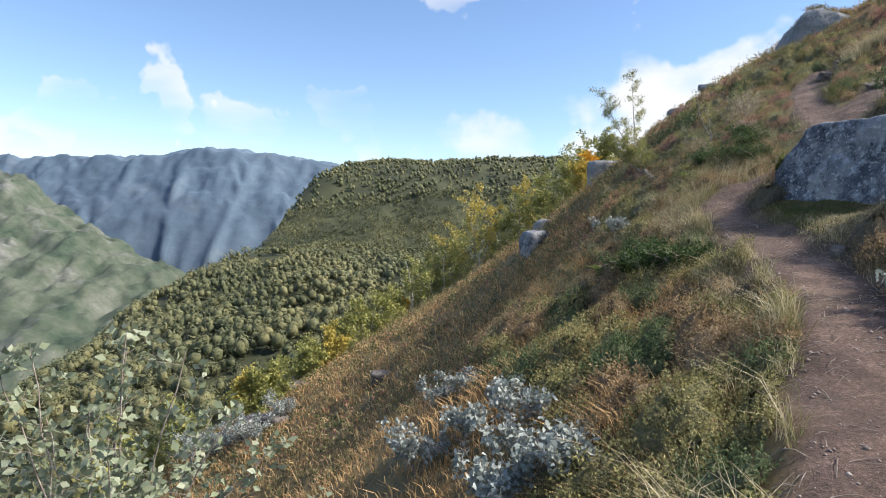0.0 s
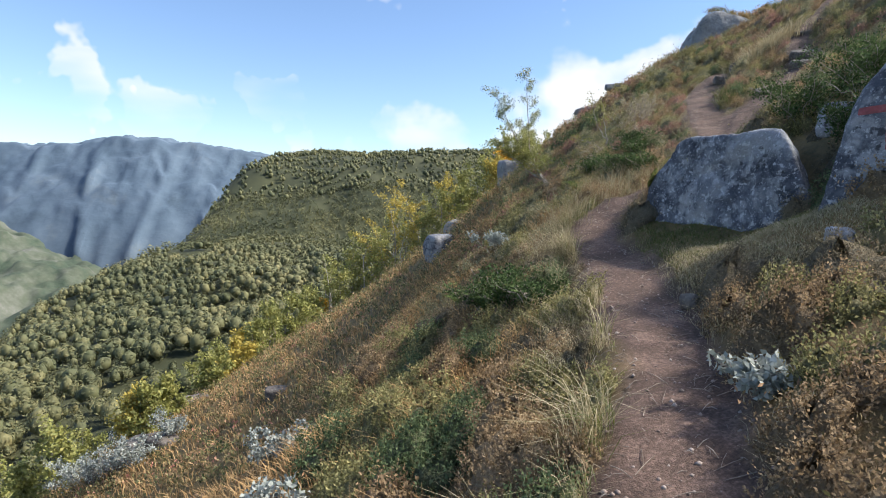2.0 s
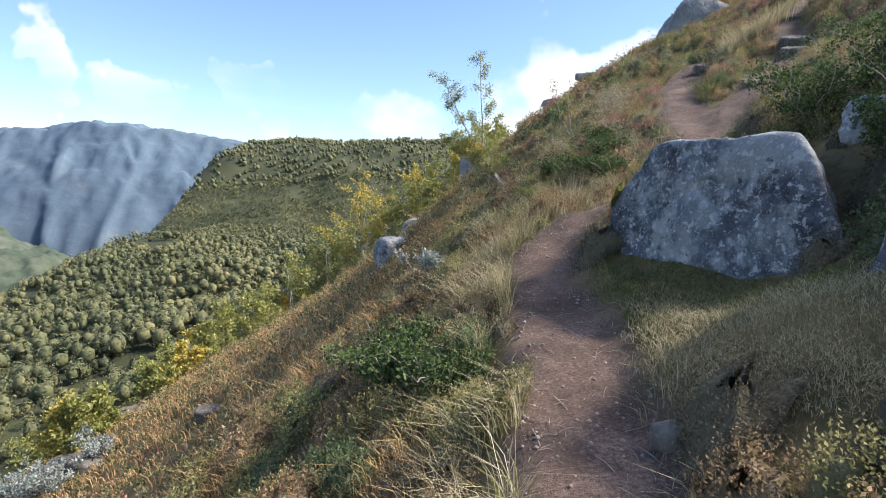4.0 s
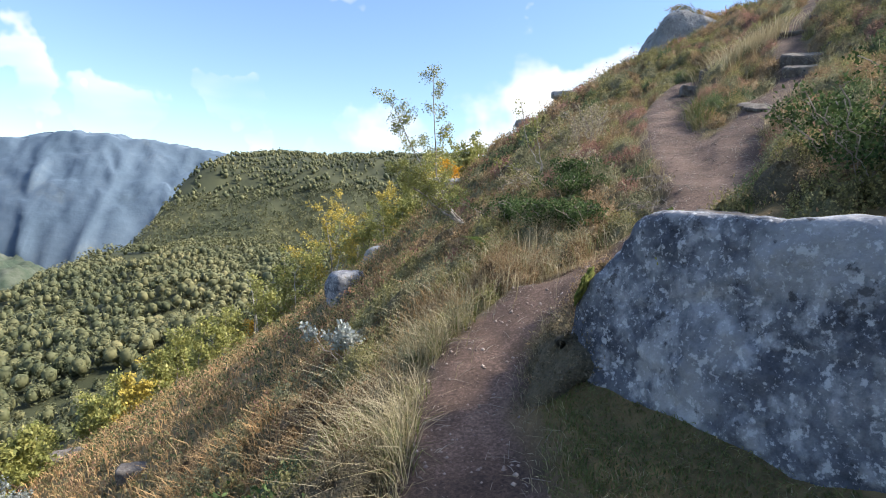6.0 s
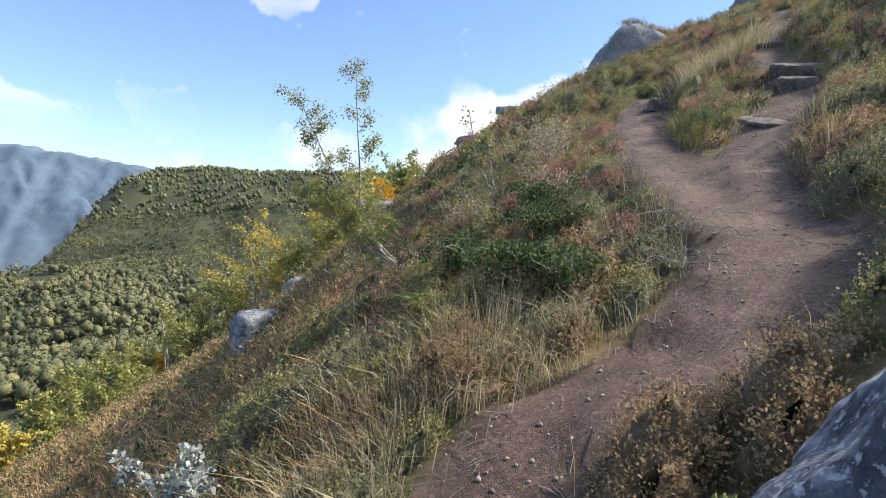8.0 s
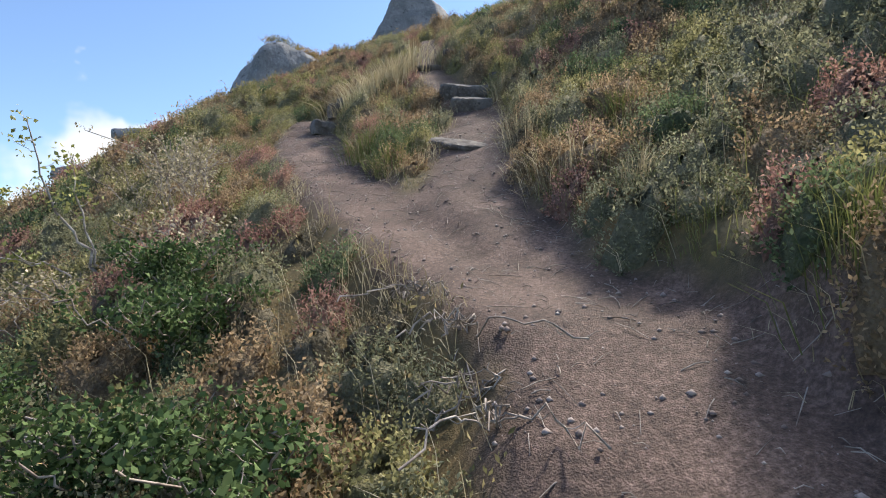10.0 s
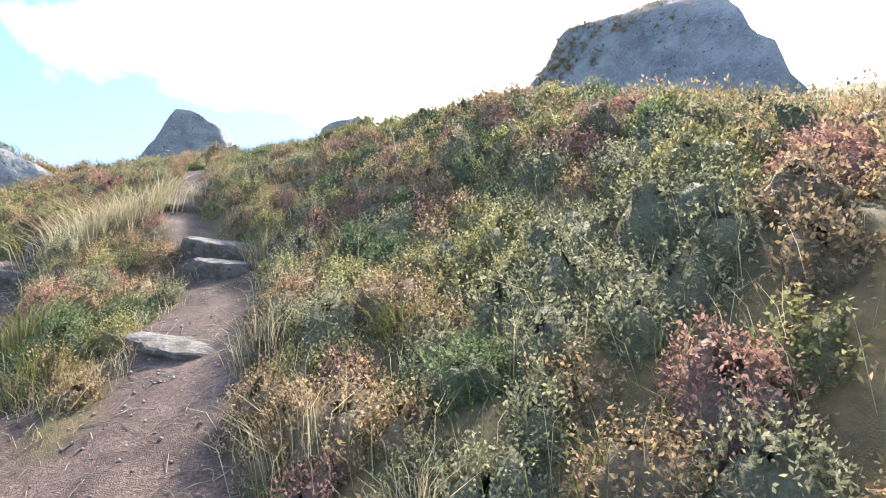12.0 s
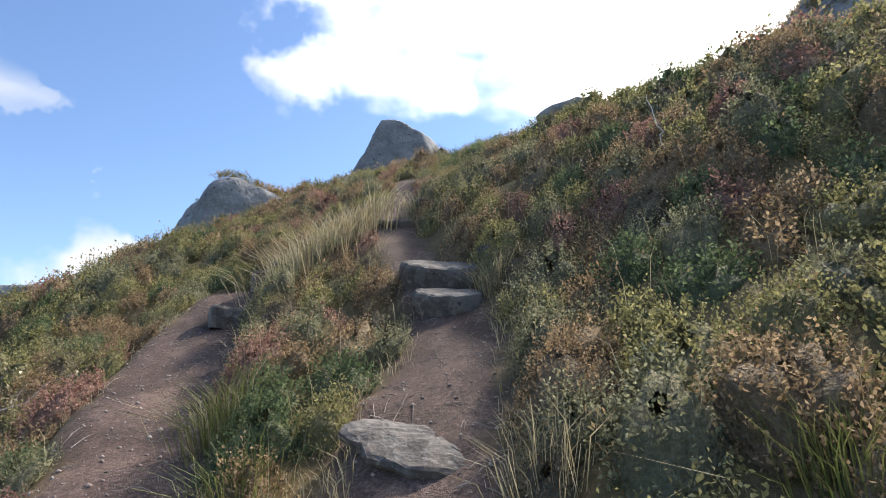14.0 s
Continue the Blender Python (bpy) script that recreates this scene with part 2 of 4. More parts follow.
TRAIL = [(-4.0, -5.0, -1.05, .4), (-2.0, -2.2, -.45, .38), (-.3, -.2, -.02, .36), (1.0, 1.1, .25, .34), (1.95, 2.6, .52, .32), (2.7, 3.85, .80, .28), (3.02, 4.95, .99, .27), (3.32, 5.85, 1.11, .27), (3.55, 6.8, 1.2, .28),
         (3.74, 7.8, 1.36, .27), (4.1, 8.6, 1.62, .3), (4.75, 9.05, 1.95, .36), (5.65, 9.0, 2.3, .42), (6.2, 9.25, 2.6, .42), (6.75, 9.7, 2.86, .42), (7.15, 10.4, 3.08, .45), (8.2, 11.5, 3.75, .34), (9.0, 11.95, 4.2, .32),
         (9.5, 12.35, 4.5, .36), (10.05, 12.6, 4.76, .28), (10.6, 13.05, 5.1, .24), (11.3, 14.2, 5.9, .22), (12.4, 15.4, 6.7, .2), (14.5, 17, 8.2, .15)]
FORK = [(7.2, 10.6, 3.12, .45), (7.45, 11.4, 3.4, .4), (7.8, 12.3, 3.75, .36), (8.42, 13.35, 4.15, .34), (8.97, 14.4, 4.55, .38), (10.0, 15.7, 5.15, .42), (10.95, 16.8, 5.75, .3)]


def trail(x, y):
    """Distance to the trail, its height, half width, and the side: over 0 uphill."""
    found = []
    for line in (TRAIL, FORK):
        best = np.full(x.shape, 1e9)
        z, w, side, raw = np.zeros_like(best), np.full(x.shape, .3), np.zeros_like(best), np.zeros_like(best)
        base = [float(hill(np.float64(p[0]), np.float64(p[1]))) for p in line]
        for k in range(len(line) - 1):
            (ax, ay, az, aw), (bx, by, bz, bw) = line[k], line[k + 1]
            ux, uy = bx - ax, by - ay
            t = np.clip(((x - ax) * ux + (y - ay) * uy) / (ux * ux + uy * uy), 0, 1)
            d = np.hypot(x - ax - t * ux, y - ay - t * uy)
            near = d < best
            best = np.where(near, d, best)
            z = np.where(near, az + t * (bz - az), z)
            w = np.where(near, aw + t * (bw - aw), w)
            raw = np.where(near, base[k] + t * (base[k + 1] - base[k]), raw)
            side = np.where(near, (x - ax) * uy - (y - ay) * ux, side)
        found.append((best, z, w, side, raw))
    (d0, z0, w0, s0, r0), (d1, z1, w1, s1, r1) = found
    k = 1 / (1 + ((d1 + .05) / (d0 + .05)) ** 4)
    near = d1 < d0
    return np.minimum(d0, d1), z0 + (z1 - z0) * k, w0 + (w1 - w0) * k, np.where(near, s1, s0), r0 + (r1 - r0) * k


def cut_bank(x, y, side):
    """Where the trail bites into the slope and leaves a bare earth bank uphill."""
    return (side > 0) * step(4.9, 5.5, x) * (1 - step(6.9, 7.5, x)) * (y < 10.4)


def ground_z(x, y):
    x, y = np.asarray(x, float), np.asarray(y, float)
    d, zp, w, side, raw = trail(x, y)
    z = hill(x, y) + (zp - raw) * np.exp(-(d / 1.9) ** 2)
    z = z + (.13 * fbm(x / 1.1, y / 1.1, 21, 3) + .05 * vnoise(x / .35, y / .35, 25)) * step(.2, 1.2, d)
    z = z + .5 * fbm(x / 9, y / 9, 29, 3) * step(14, 40, np.hypot(x - 5, y - 9))
    z = z + .20 * cut_bank(x, y, side) * np.exp(-((d - .85) / .4) ** 2)
    edge = w + .06 * vnoise(x / .4, y / .4, 33)
    flat = zp + .07 * np.sign(side) * np.minimum(d, .5) + .015 * vnoise(x / .25, y / .25, 35)
    k = step(edge - .04, edge + .26, d)
    z = flat * (1 - k) + z * k
    far = step(38, 75, np.hypot(x, y))
    z = np.where(far > 0, z * (1 - far) + smax(z, woods(x, y), 6.0) * far, z)
    return smax(z, -400 + .01 * np.abs(x), 8.0)


def graded(lo, hi, fine, end_lo, end_hi, grow, most):
    mid = list(np.arange(lo, hi, fine))
    for sign, end, edge in ((-1, end_lo, lo), (1, end_hi, hi)):
        stepsize, v, extra = fine, edge, []
        while sign * v < sign * end:
            stepsize = min(stepsize * grow, most[sign > 0]) if abs(v) < 950 else stepsize * 1.15
            v += sign * stepsize
            extra.append(v)
        mid = extra[::-1] + mid if sign < 0 else mid + extra
    return np.array(mid)


def big_mesh(name, verts, faces, material, smooth=False):
    """A mesh from arrays: verts (n, 3), faces (m, k)."""
    me = bpy.data.meshes.new(name)
    verts, faces = np.asarray(verts, np.float32), np.asarray(faces, np.int32)
    k = faces.shape[1]
    me.vertices.add(len(verts))
    me.vertices.foreach_set("co", verts.ravel())
    me.loops.add(faces.size)
    me.loops.foreach_set("vertex_index", faces.ravel())
    me.polygons.add(len(faces))
    me.polygons.foreach_set("loop_start", np.arange(0, faces.size, k, dtype=np.int32))
    me.update(calc_edges=True)
    me.validate()
    if smooth:
        me.shade_smooth()
    me.materials.append(material)
    return me


def grid_faces(nx, ny):
    i = np.arange(ny - 1)[:, None] * nx + np.arange(nx - 1)[None, :]
    return np.stack([i, i + 1, i + nx + 1, i + nx], -1).reshape(-1, 4)


def ground_material():
    """Heath floor off the trail, trodden red-brown gravel on it."""
    m = mat("hillside_ground", [(.045, .04, .02), (.10, .08, .036), (.18, .125, .055), (.25, .16, .07)], 1.1, detail=8, fine=18, fine_amount=.5, bump=.7, bump_scale=130, distance=.014)
    nt = m.node_tree
    N, L = nt.nodes.new, nt.links.new
    b = nt.nodes["Principled BSDF"]
    col = b.inputs["Base Color"].links[0].from_socket
    tc, at = N("ShaderNodeTexCoord"), N("ShaderNodeAttribute")
    at.attribute_name = "trodden"
    n1, n2, ramp = N("ShaderNodeTexNoise"), N("ShaderNodeTexNoise"), N("ShaderNodeValToRGB")
    for n, sc in ((n1, 2.2), (n2, 48)):
        n.inputs["Scale"].default_value, n.inputs["Detail"].default_value, n.inputs["Roughness"].default_value = sc, 8, .7
        L(tc.outputs["Object"], n.inputs["Vector"])
    add = N("ShaderNodeMath")
    add.operation = "MULTIPLY_ADD"
    L(n2.outputs[0], add.inputs[0])
    add.inputs[1].default_value = 1.1
    L(n1.outputs[0], add.inputs[2])
    mr = N("ShaderNodeMapRange")
    L(add.outputs[0], mr.inputs["Value"])
    mr.inputs["From Min"].default_value, mr.inputs["From Max"].default_value = .78, 1.34
    e = ramp.color_ramp.elements
    e[0].color, e[1].color = (.030, .019, .015, 1), (.23, .155, .125, 1)
    e.new(.5).color = (.092, .06, .048, 1)
    L(mr.outputs[0], ramp.inputs[0])
    mx = N("ShaderNodeMix")
    mx.data_type = "RGBA"
    L(at.outputs["Fac"], mx.inputs["Factor"])
    L(col, mx.inputs["A"])
    L(ramp.outputs[0], mx.inputs["B"])
    far, fx, fn, fr = N("ShaderNodeAttribute"), N("ShaderNodeMix"), N("ShaderNodeTexNoise"), N("ShaderNodeValToRGB")
    far.attribute_name = "woodland"
    fn.inputs["Scale"].default_value, fn.inputs["Detail"].default_value = .03, 8
    L(tc.outputs["Object"], fn.inputs["Vector"])
    fr.color_ramp.elements[0].color, fr.color_ramp.elements[1].color = (.03, .036, .018, 1), (.06, .064, .03, 1)
    fr.color_ramp.elements[0].position, fr.color_ramp.elements[1].position = .35, .7
    L(fn.outputs[0], fr.inputs[0])
    fx.data_type = "RGBA"
    L(far.outputs["Fac"], fx.inputs["Factor"])
    L(mx.outputs["Result"], fx.inputs["A"])
    L(fr.outputs[0], fx.inputs["B"])
    L(fx.outputs["Result"], b.inputs["Base Color"])
    return m


xs, ys = graded(.3, 12.0, .12, -4200, 3000, 1.075, (9, 90)), graded(.8, 16.5, .12, -2500, 4600, 1.075, (300, 9))
GX, GY = np.meshgrid(xs, ys)
GZ = ground_z(GX, GY)
me = big_mesh("ground", np.stack([GX, GY, GZ], -1).reshape(-1, 3), grid_faces(len(xs), len(ys)), ground_material(), True)
d, zp, w, side, raw = trail(GX, GY)
wide = w + .16 * cut_bank(GX, GY, side)
tread = 1 - step(wide - .02, wide + .16, d + .10 * fbm(GX / .3, GY / .3, 41, 3))
att = me.attributes.new("trodden", "FLOAT", "POINT")
att.data.foreach_set("value", tread.ravel().astype(np.float32))
att = me.attributes.new("woodland", "FLOAT", "POINT")
att.data.foreach_set("value", step(45, 70, np.hypot(GX, GY)).ravel().astype(np.float32))
tagged(new("ground", me), "steep heath hillside with a worn gravel footpath", "ground", kind="structure")


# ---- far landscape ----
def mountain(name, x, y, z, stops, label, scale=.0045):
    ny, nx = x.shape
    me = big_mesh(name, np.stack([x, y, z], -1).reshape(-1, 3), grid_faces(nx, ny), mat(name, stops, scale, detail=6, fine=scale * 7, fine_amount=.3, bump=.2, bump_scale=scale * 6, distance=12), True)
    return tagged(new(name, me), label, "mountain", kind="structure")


def ridged(x, y, seed):
    return sum((1 - np.abs(vnoise(x * 2 ** k, y * 2 ** k, seed + k))) / 2 ** k for k in range(4)) / 1.875


u, v = np.meshgrid(np.linspace(0, 1, 320), np.linspace(0, 1, 100))
ax = -5200 + 6200 * u
crest = 265 + 60 * np.exp(-((ax + 1420) / 420) ** 2) - 30 * step(-900, -500, ax) + 12 * fbm(ax / 300, 0 * ax, 3, 4)
run = 3050 + 900 * v + 120 * np.sin(ax / 700)
zz = -420 + (crest + 420) * np.where(v < .62, (v / .62) ** .85, 1 + .03 * (v - .62) / .38)
bend = .5 * fbm(ax / 500, v * 1.5, 13, 3)
gully = .5 * (ridged(ax / 620 + .5 * v + bend, v * .8 + bend, 7) - .62) + .17 * (ridged(ax / 190 + 1.2 * v + 2 * bend, v * 3.0, 19) - .62)
for foot_x, slant, half in ((-1180, 160, 30), (-1500, -190, 36), (-1930, 260, 44), (-2450, -160, 36), (-3000, 200, 44), (-880, 180, 26)):
    gully = gully - .28 * np.exp(-((ax - foot_x - slant * (v - .3) - 55 * bend) / half) ** 2) * step(.0, .12, v) * (1 - step(.5, .66, v))
zz = zz + 120 * gully * np.sin(np.pi * np.clip(v / .7, 0, 1)) + 20 * fbm(ax / 90, run / 90, 9, 4) * step(.05, .3, v)
# the blue of distant haze is put into these rock colours
mountain("far_mountain", ax, run + 150 * gully * (v < .7), zz, [(.06, .09, .125), (.08, .118, .165), (.095, .135, .185), (.125, .16, .195)], "blue-grey gullied mountain wall across the valley, haze in its colour")

ax = -3600 + 3000 * u
run = 1050 + .55 * (ax + 1130) * -1 + 900 * v
top = np.interp(ax, [-3800, -2000, -1527, -1223, -1011, -812, -700, -600], [230, 160, 48, -95, -170, -222, -280, -425])
zz = -420 + (top + 420) * np.clip(v / .8, 0, 1) ** .9
gully = ridged(ax / 160 + v, v * 1.6, 27) - .6
zz = zz + 60 * gully * step(.1, .6, v) + 22 * fbm(ax / 70, run / 70, 31, 5) * step(.08, .45, v)
mountain("near_valley_side", ax, run, zz, [(.022, .038, .026), (.045, .066, .045), (.07, .085, .06), (.105, .115, .095), (.17, .17, .16)], "green and grey rocky slope on the other side of the valley", .01)

u, v = np.meshgrid(np.linspace(0, 1, 260), np.linspace(0, 1, 30))
ax = -460 + 3200 * u
crest = 30 + 180 * step(-470, -250, ax) + 30 * np.sin(ax / 500) + 14 * fbm(ax / 160, 0 * ax, 43, 4) - 45 * step(300, 900, ax)
mountain("plateau", ax, 2350 + 700 * v, 20 + (crest - 20) * np.clip(v * 2.2, 0, 1) ** .7 + 8 * fbm(ax / 70, v * 10, 47, 3), [(.08, .10, .11), (.14, .16, .18), (.22, .24, .25)], "bare grey plateau on the skyline")


# ---- leaves, blades and stems as arrays ----
rng = np.random.default_rng(7)


def unit(a):
    return a / np.maximum(np.linalg.norm(a, axis=-1, keepdims=True), 1e-9)


def leaves(p, ax, length, width, fold=.25):
    """Diamond leaves: p (n,3) feet, ax (n,3) directions. Returns verts and quads."""
    n = len(p)
    ax = unit(ax)
    side = unit(np.cross(ax, unit(rng.normal(size=(n, 3)))))
    up = np.cross(side, ax)
    length, width = np.broadcast_to(length, n)[:, None], np.broadcast_to(width, n)[:, None]
    mid = p + ax * length * .5
    v = np.stack([p, mid + side * width * .5 + up * width * fold, p + ax * length, mid - side * width * .5 + up * width * fold], 1).reshape(-1, 3)
    return v, np.arange(4 * n).reshape(n, 4)


def blades(p, lean, length, width):
    """Bent grass blades of two quads each."""
    n = len(p)
    lean = np.asarray(lean)
    side = unit(np.cross(lean + (0, 0, .001), (0, 0, 1.0)) + rng.normal(size=(n, 3)) * .3) * (width / 2)[:, None]
    L = length[:, None]
    mid = p + np.array((0, 0, .55)) * L + lean * L * .25
    tip = p + np.array((0, 0, .78)) * L + lean * L * .85
    v = np.stack([p - side, p + side, mid + side * .8, mid - side * .8, tip + side * .12, tip - side * .12], 1).reshape(-1, 3)
    i = np.arange(n)[:, None] * 6
    f = np.concatenate([i + np.array([0, 1, 2, 3]), i + np.array([3, 2, 4, 5])])
    return v, f


def tubes(lines, sides=5):
    """Tapered stems: each line is (points, radii). Returns verts and quads."""
    V, F, o = [], [], 0
    ang = np.arange(sides) * 2 * np.pi / sides
    for pts, rad in lines:
        pts = np.asarray(pts, float)
        t = unit(np.gradient(pts, axis=0))
        a = unit(np.cross(t, (.31, .95, .12)))
        b = np.cross(t, a)
        ring = pts[:, None] + (a[:, None] * np.cos(ang)[None, :, None] + b[:, None] * np.sin(ang)[None, :, None]) * np.asarray(rad)[:, None, None]
        V.append(ring.reshape(-1, 3))
        for k in range(len(pts) - 1):
            j = np.arange(sides)
            F.append(o + np.stack([k * sides + j, k * sides + (j + 1) % sides, (k + 1) * sides + (j + 1) % sides, (k + 1) * sides + j], -1))
        o += len(pts) * sides
    return np.concatenate(V), np.concatenate(F)


def joined(chunks):
    V, F, o = [], [], 0
    for v, f in chunks:
        V.append(v)
        F.append(f + o)
        o += len(v)
    return np.concatenate(V), np.concatenate(F)


def part(name, vf, material, parent, label="", smooth=False):
    ob = new(name, big_mesh(name, vf[0], vf[1], material, smooth))
    ob.parent = parent
    return tagged(ob, label)


def thing(name, at, label, category, group=""):
    ob = new(name)
    ob.location = at
    ob.empty_display_size = .1
    return tagged(ob, label, category, group)


def stuff(name, vf, material, label, category):
    return tagged(new(name, big_mesh(name, vf[0], vf[1], material)), label, category, kind="stuff")


# ---- rocks ----
def rock(name, at, planes, material, label, category="rock", seed=0, power=9, rough=.06, cuts=5, turn=0.0, group="", scale=(1, 1, 1)):
    """A worn stone bounded by planes (normal, distance) about its middle."""
    bm = bmesh.new()
    bmesh.ops.create_icosphere(bm, subdivisions=cuts, radius=1)
    size = max(q[1] for q in planes)
    for vert in bm.verts:
        n = vert.co.normalized()
        s = sum((max(0.0, n.dot(Vector(q[0]).normalized())) / q[1]) ** power for q in planes)
        p = n * s ** (-1 / power)
        off = Vector((seed * 3.7, seed * 1.3, 0))
        q = p / size
        p += n * size * rough * (noise.noise(q * 1.7 + off) + .5 * noise.noise(q * 4.3 + off) + .3 * noise.noise(q * 11 + off) + .12 * noise.noise(q * 27 + off) - .5 * max(0, noise.noise(q * 6.1 - off) - .25))
        vert.co = Vector((p.x * scale[0], p.y * scale[1], p.z * scale[2]))
    me = bpy.data.meshes.new(name)
    bm.to_mesh(me)
    bm.free()
    me.shade_smooth()
    me.materials.append(material)
    ob = new(name, me)
    ob.location, ob.rotation_euler = at, (0, 0, radians(turn))
    return tagged(ob, label, category, group)


def blob_planes(a, b, c, seed, flat=False):
    """Planes of a lumpy block with half sizes a, b, c."""
    r = random.Random(seed)
    out = [((1, 0, 0), a), ((-1, 0, 0), a), ((0, 1, 0), b), ((0, -1, 0), b), ((0, 0, 1), c), ((0, 0, -1), c)]
    for k in range(7):
        n = Vector((r.uniform(-1, 1), r.uniform(-1, 1), r.uniform(-.2, 1) * (.15 if flat else 1))).normalized()
        out.append((n[:], (abs(n.x) * a + abs(n.y) * b + abs(n.z) * c) * r.uniform(.68, .88) * (1.0 if flat else 1.0)))
    return out


def gz(x, y):
    return float(ground_z(np.array([x]), np.array([y]))[0])


rock("boulder", (5.17, 7.06, 2.12), [((-.94, -.34, .10), .53), ((.06, .02, 1), .50), ((-.34, .94, .1), .88), ((.68, -.62, .40), .60), ((.94, .34, 0), .8), ((-.45, .65, .62), .80), ((0, 0, -1), .9), ((-.70, -.3, .70), .72)], M["boulder"],
     "large grey lichen-spotted boulder with moss beside the path", "boulder", seed=3, power=20, rough=.06, cuts=6)
rock("crag", (14.1, 22.0, 8.35), [((-1, .1, .15), 1.2), ((0, 0, 1), .95), ((0, 1, 0), 1.2), ((-.3, -1, .1), .95), ((1, 0, .2), 1.5), ((-.6, .2, .75), 1.0), ((0, 0, -1), 1.2), ((.4, -.3, .9), .95)], M["crag"], "rounded grey crag with a heather cap on the skyline", "crag", seed=5, power=9)
rock("crag", (19.2, 21.6, 11.25), [((-.56, .69, .42), .92), ((.32, -.39, .86), .92), ((.63, -.77, .1), 1.25), ((-.1, -.1, 1), 1.15), ((-.7, -.7, .15), .85), ((.77, .63, 0), 1.2), ((0, 0, -1), 1.6), ((.1, -.95, .3), 1.1)], M["crag"], "pointed pale grey crag on the skyline", "crag", seed=8, power=26, rough=.04)
rock("crag", (23.4, 9.7, 12.2), [((-.9, .35, .35), 1.6), ((0, 0, 1), 2.4), ((-.2, .8, .55), 2.0), ((0, -1, .2), 3.8), ((1, 0, 0), 2), ((-.75, .1, .66), 2.1), ((0, 0, -1), 3)], M["crag"], "broad grey crag above the brow", "crag", seed=12, power=22)

# painted waymark stone
painted = rock("boulder", (5.42, 4.85, 2.42), [((-.86, -.5, .08), .50), ((.1, 0, 1), .62), ((-.5, .86, .15), .66), ((.5, -.86, .15), .75), ((.86, .5, 0), .8), ((-.5, .6, .6), .74), ((0, 0, -1), 1.0)], M["boulder"],
               "grey boulder with a red painted waymark letter", "boulder", seed=17, power=14, rough=.04)
M["red_paint"] = mat("red_paint", [(.15, .055, .06), (.27, .07, .075), (.34, .12, .12)], 12, rough=.7, bump=.3)


def waymark(stone, at):
    """The red letter T brushed on the stone's face, in two strokes that follow it."""
    bpy.context.view_layer.update()
    n = Vector((-.87, -.49, .08)).normalized()
    side = Vector((0, 0, 1)).cross(n).normalized()
    up = n.cross(side)
    bm = bmesh.new()
    for a, b, half in (((-.21, .135), (.20, .15), .027), ((.0, .15), (.015, -.17), .023)):
        rows = []
        for k in range(15):
            f = k / 14
            x, y = a[0] + (b[0] - a[0]) * f, a[1] + (b[1] - a[1]) * f
            w = half * (1 + .35 * noise.noise(Vector((k * .7, half * 90, 0))))
            across = (0, 1) if abs(b[0] - a[0]) > .2 else (1, 0)
            row = []
            for j in (-1, -.33, .33, 1):
                p = at + side * (x + across[0] * w * j) + up * (y + across[1] * w * j)
                found, on, _, _ = stone.ray_cast(p + n * .5 - stone.location, -n)
                row.append(bm.verts.new((on + stone.location if found else p) + n * (.005 if half > .025 else .007)))
            rows.append(row)
        for r, q in zip(rows, rows[1:]):
            for i in range(3):
                bm.faces.new((r[i], r[i + 1], q[i + 1], q[i]))
    me = bpy.data.meshes.new("waymark")
    bm.to_mesh(me)
    bm.free()
    me.materials.append(M["red_paint"])
    return tagged(new("waymark", me), "red painted letter T on the boulder face", "waymark")


waymark(painted, Vector((4.83, 4.88, 2.48)))

# stones and slabs
STONES = [(3.35, 20.6, .6, .4, .5, "boulder", "dark angular rock in the heather slope", 30), (-2.2, 20.6, .42, .3, .22, "slab", "pale stone lying on the slope", 10), (-7.6, 29.5, .9, .5, .3, "slab", "long pale stone lying on the slope", 25),
          (6.75, 24.4, .7, .6, .8, "crag", "rounded grey rock on the slope", 0), (4.6, 25.5, .55, .45, .35, "crag", "grey rock among the birches", 40), (9.0, 21.7, .7, .5, .13, "crag", "low rock on the skyline", 15), (10.4, 22.4, .7, .5, .13, "crag", "low rock on the skyline", 50),
          (3.4, 4.95, .09, .07, .06, "slab", "small stone at the edge of the path", 20), (4.25, 4.6, .1, .08, .07, "boulder", "small grey stone in the grass", 70), (6.05, 6.75, .18, .16, .2, "boulder", "dark rock behind the boulder", 20),
          (15.6, 14.2, .75, .6, .1, "crag", "low brown rock on the brow", 10), (-8.0, 24.5, .9, .7, .4, "slab", "broken grey rock on the slope", 15), (-6.9, 23.4, .6, .5, .35, "slab", "broken grey rock on the slope", 55), (-9.6, 24.6, .7, .5, .3, "slab", "broken grey rock on the slope", 80)]
for k, (x, y, a, b, c, m, label, turn) in enumerate(STONES):
    rock("stone", (x, y, gz(x, y) + c * .25), blob_planes(a, b, c, k + 40), M[m], label, "stone", seed=k + 20, power=11, rough=.08, cuts=4 if a > .35 else 3, turn=turn)
SLABS = [(9.27, 12.05, .46, .34, .05, -32, -.05, "flat grey stone slab set as a step in the path"), (10.6, 13.1, .28, .22, .15, -35, .02, "grey stone forming a step in the path"), (10.92, 13.4, .36, .26, .17, -30, .06, "layered grey stone above the step"),
         (10.32, 15.72, .34, .22, .14, 40, .04, "flat brown stone slab in the path"), (11.1, 16.3, .2, .16, .16, 10, .08, "small stone at the path's edge"), (11.28, 16.35, .16, .14, .16, 60, .08, "small stone at the path's edge"), (12.1, 15.0, .26, .16, .05, -35, .03, "flat pale stone ledge in the path"),
         (12.42, 14.75, .2, .14, .06, -20, .03, "flat brown stone ledge in the path"), (11.2, 13.05, .14, .1, .07, -20, .02, "small stone beside the step"), (5.45, 7.75, .3, .2, .1, 10, .05, "flat stone behind the boulder")]


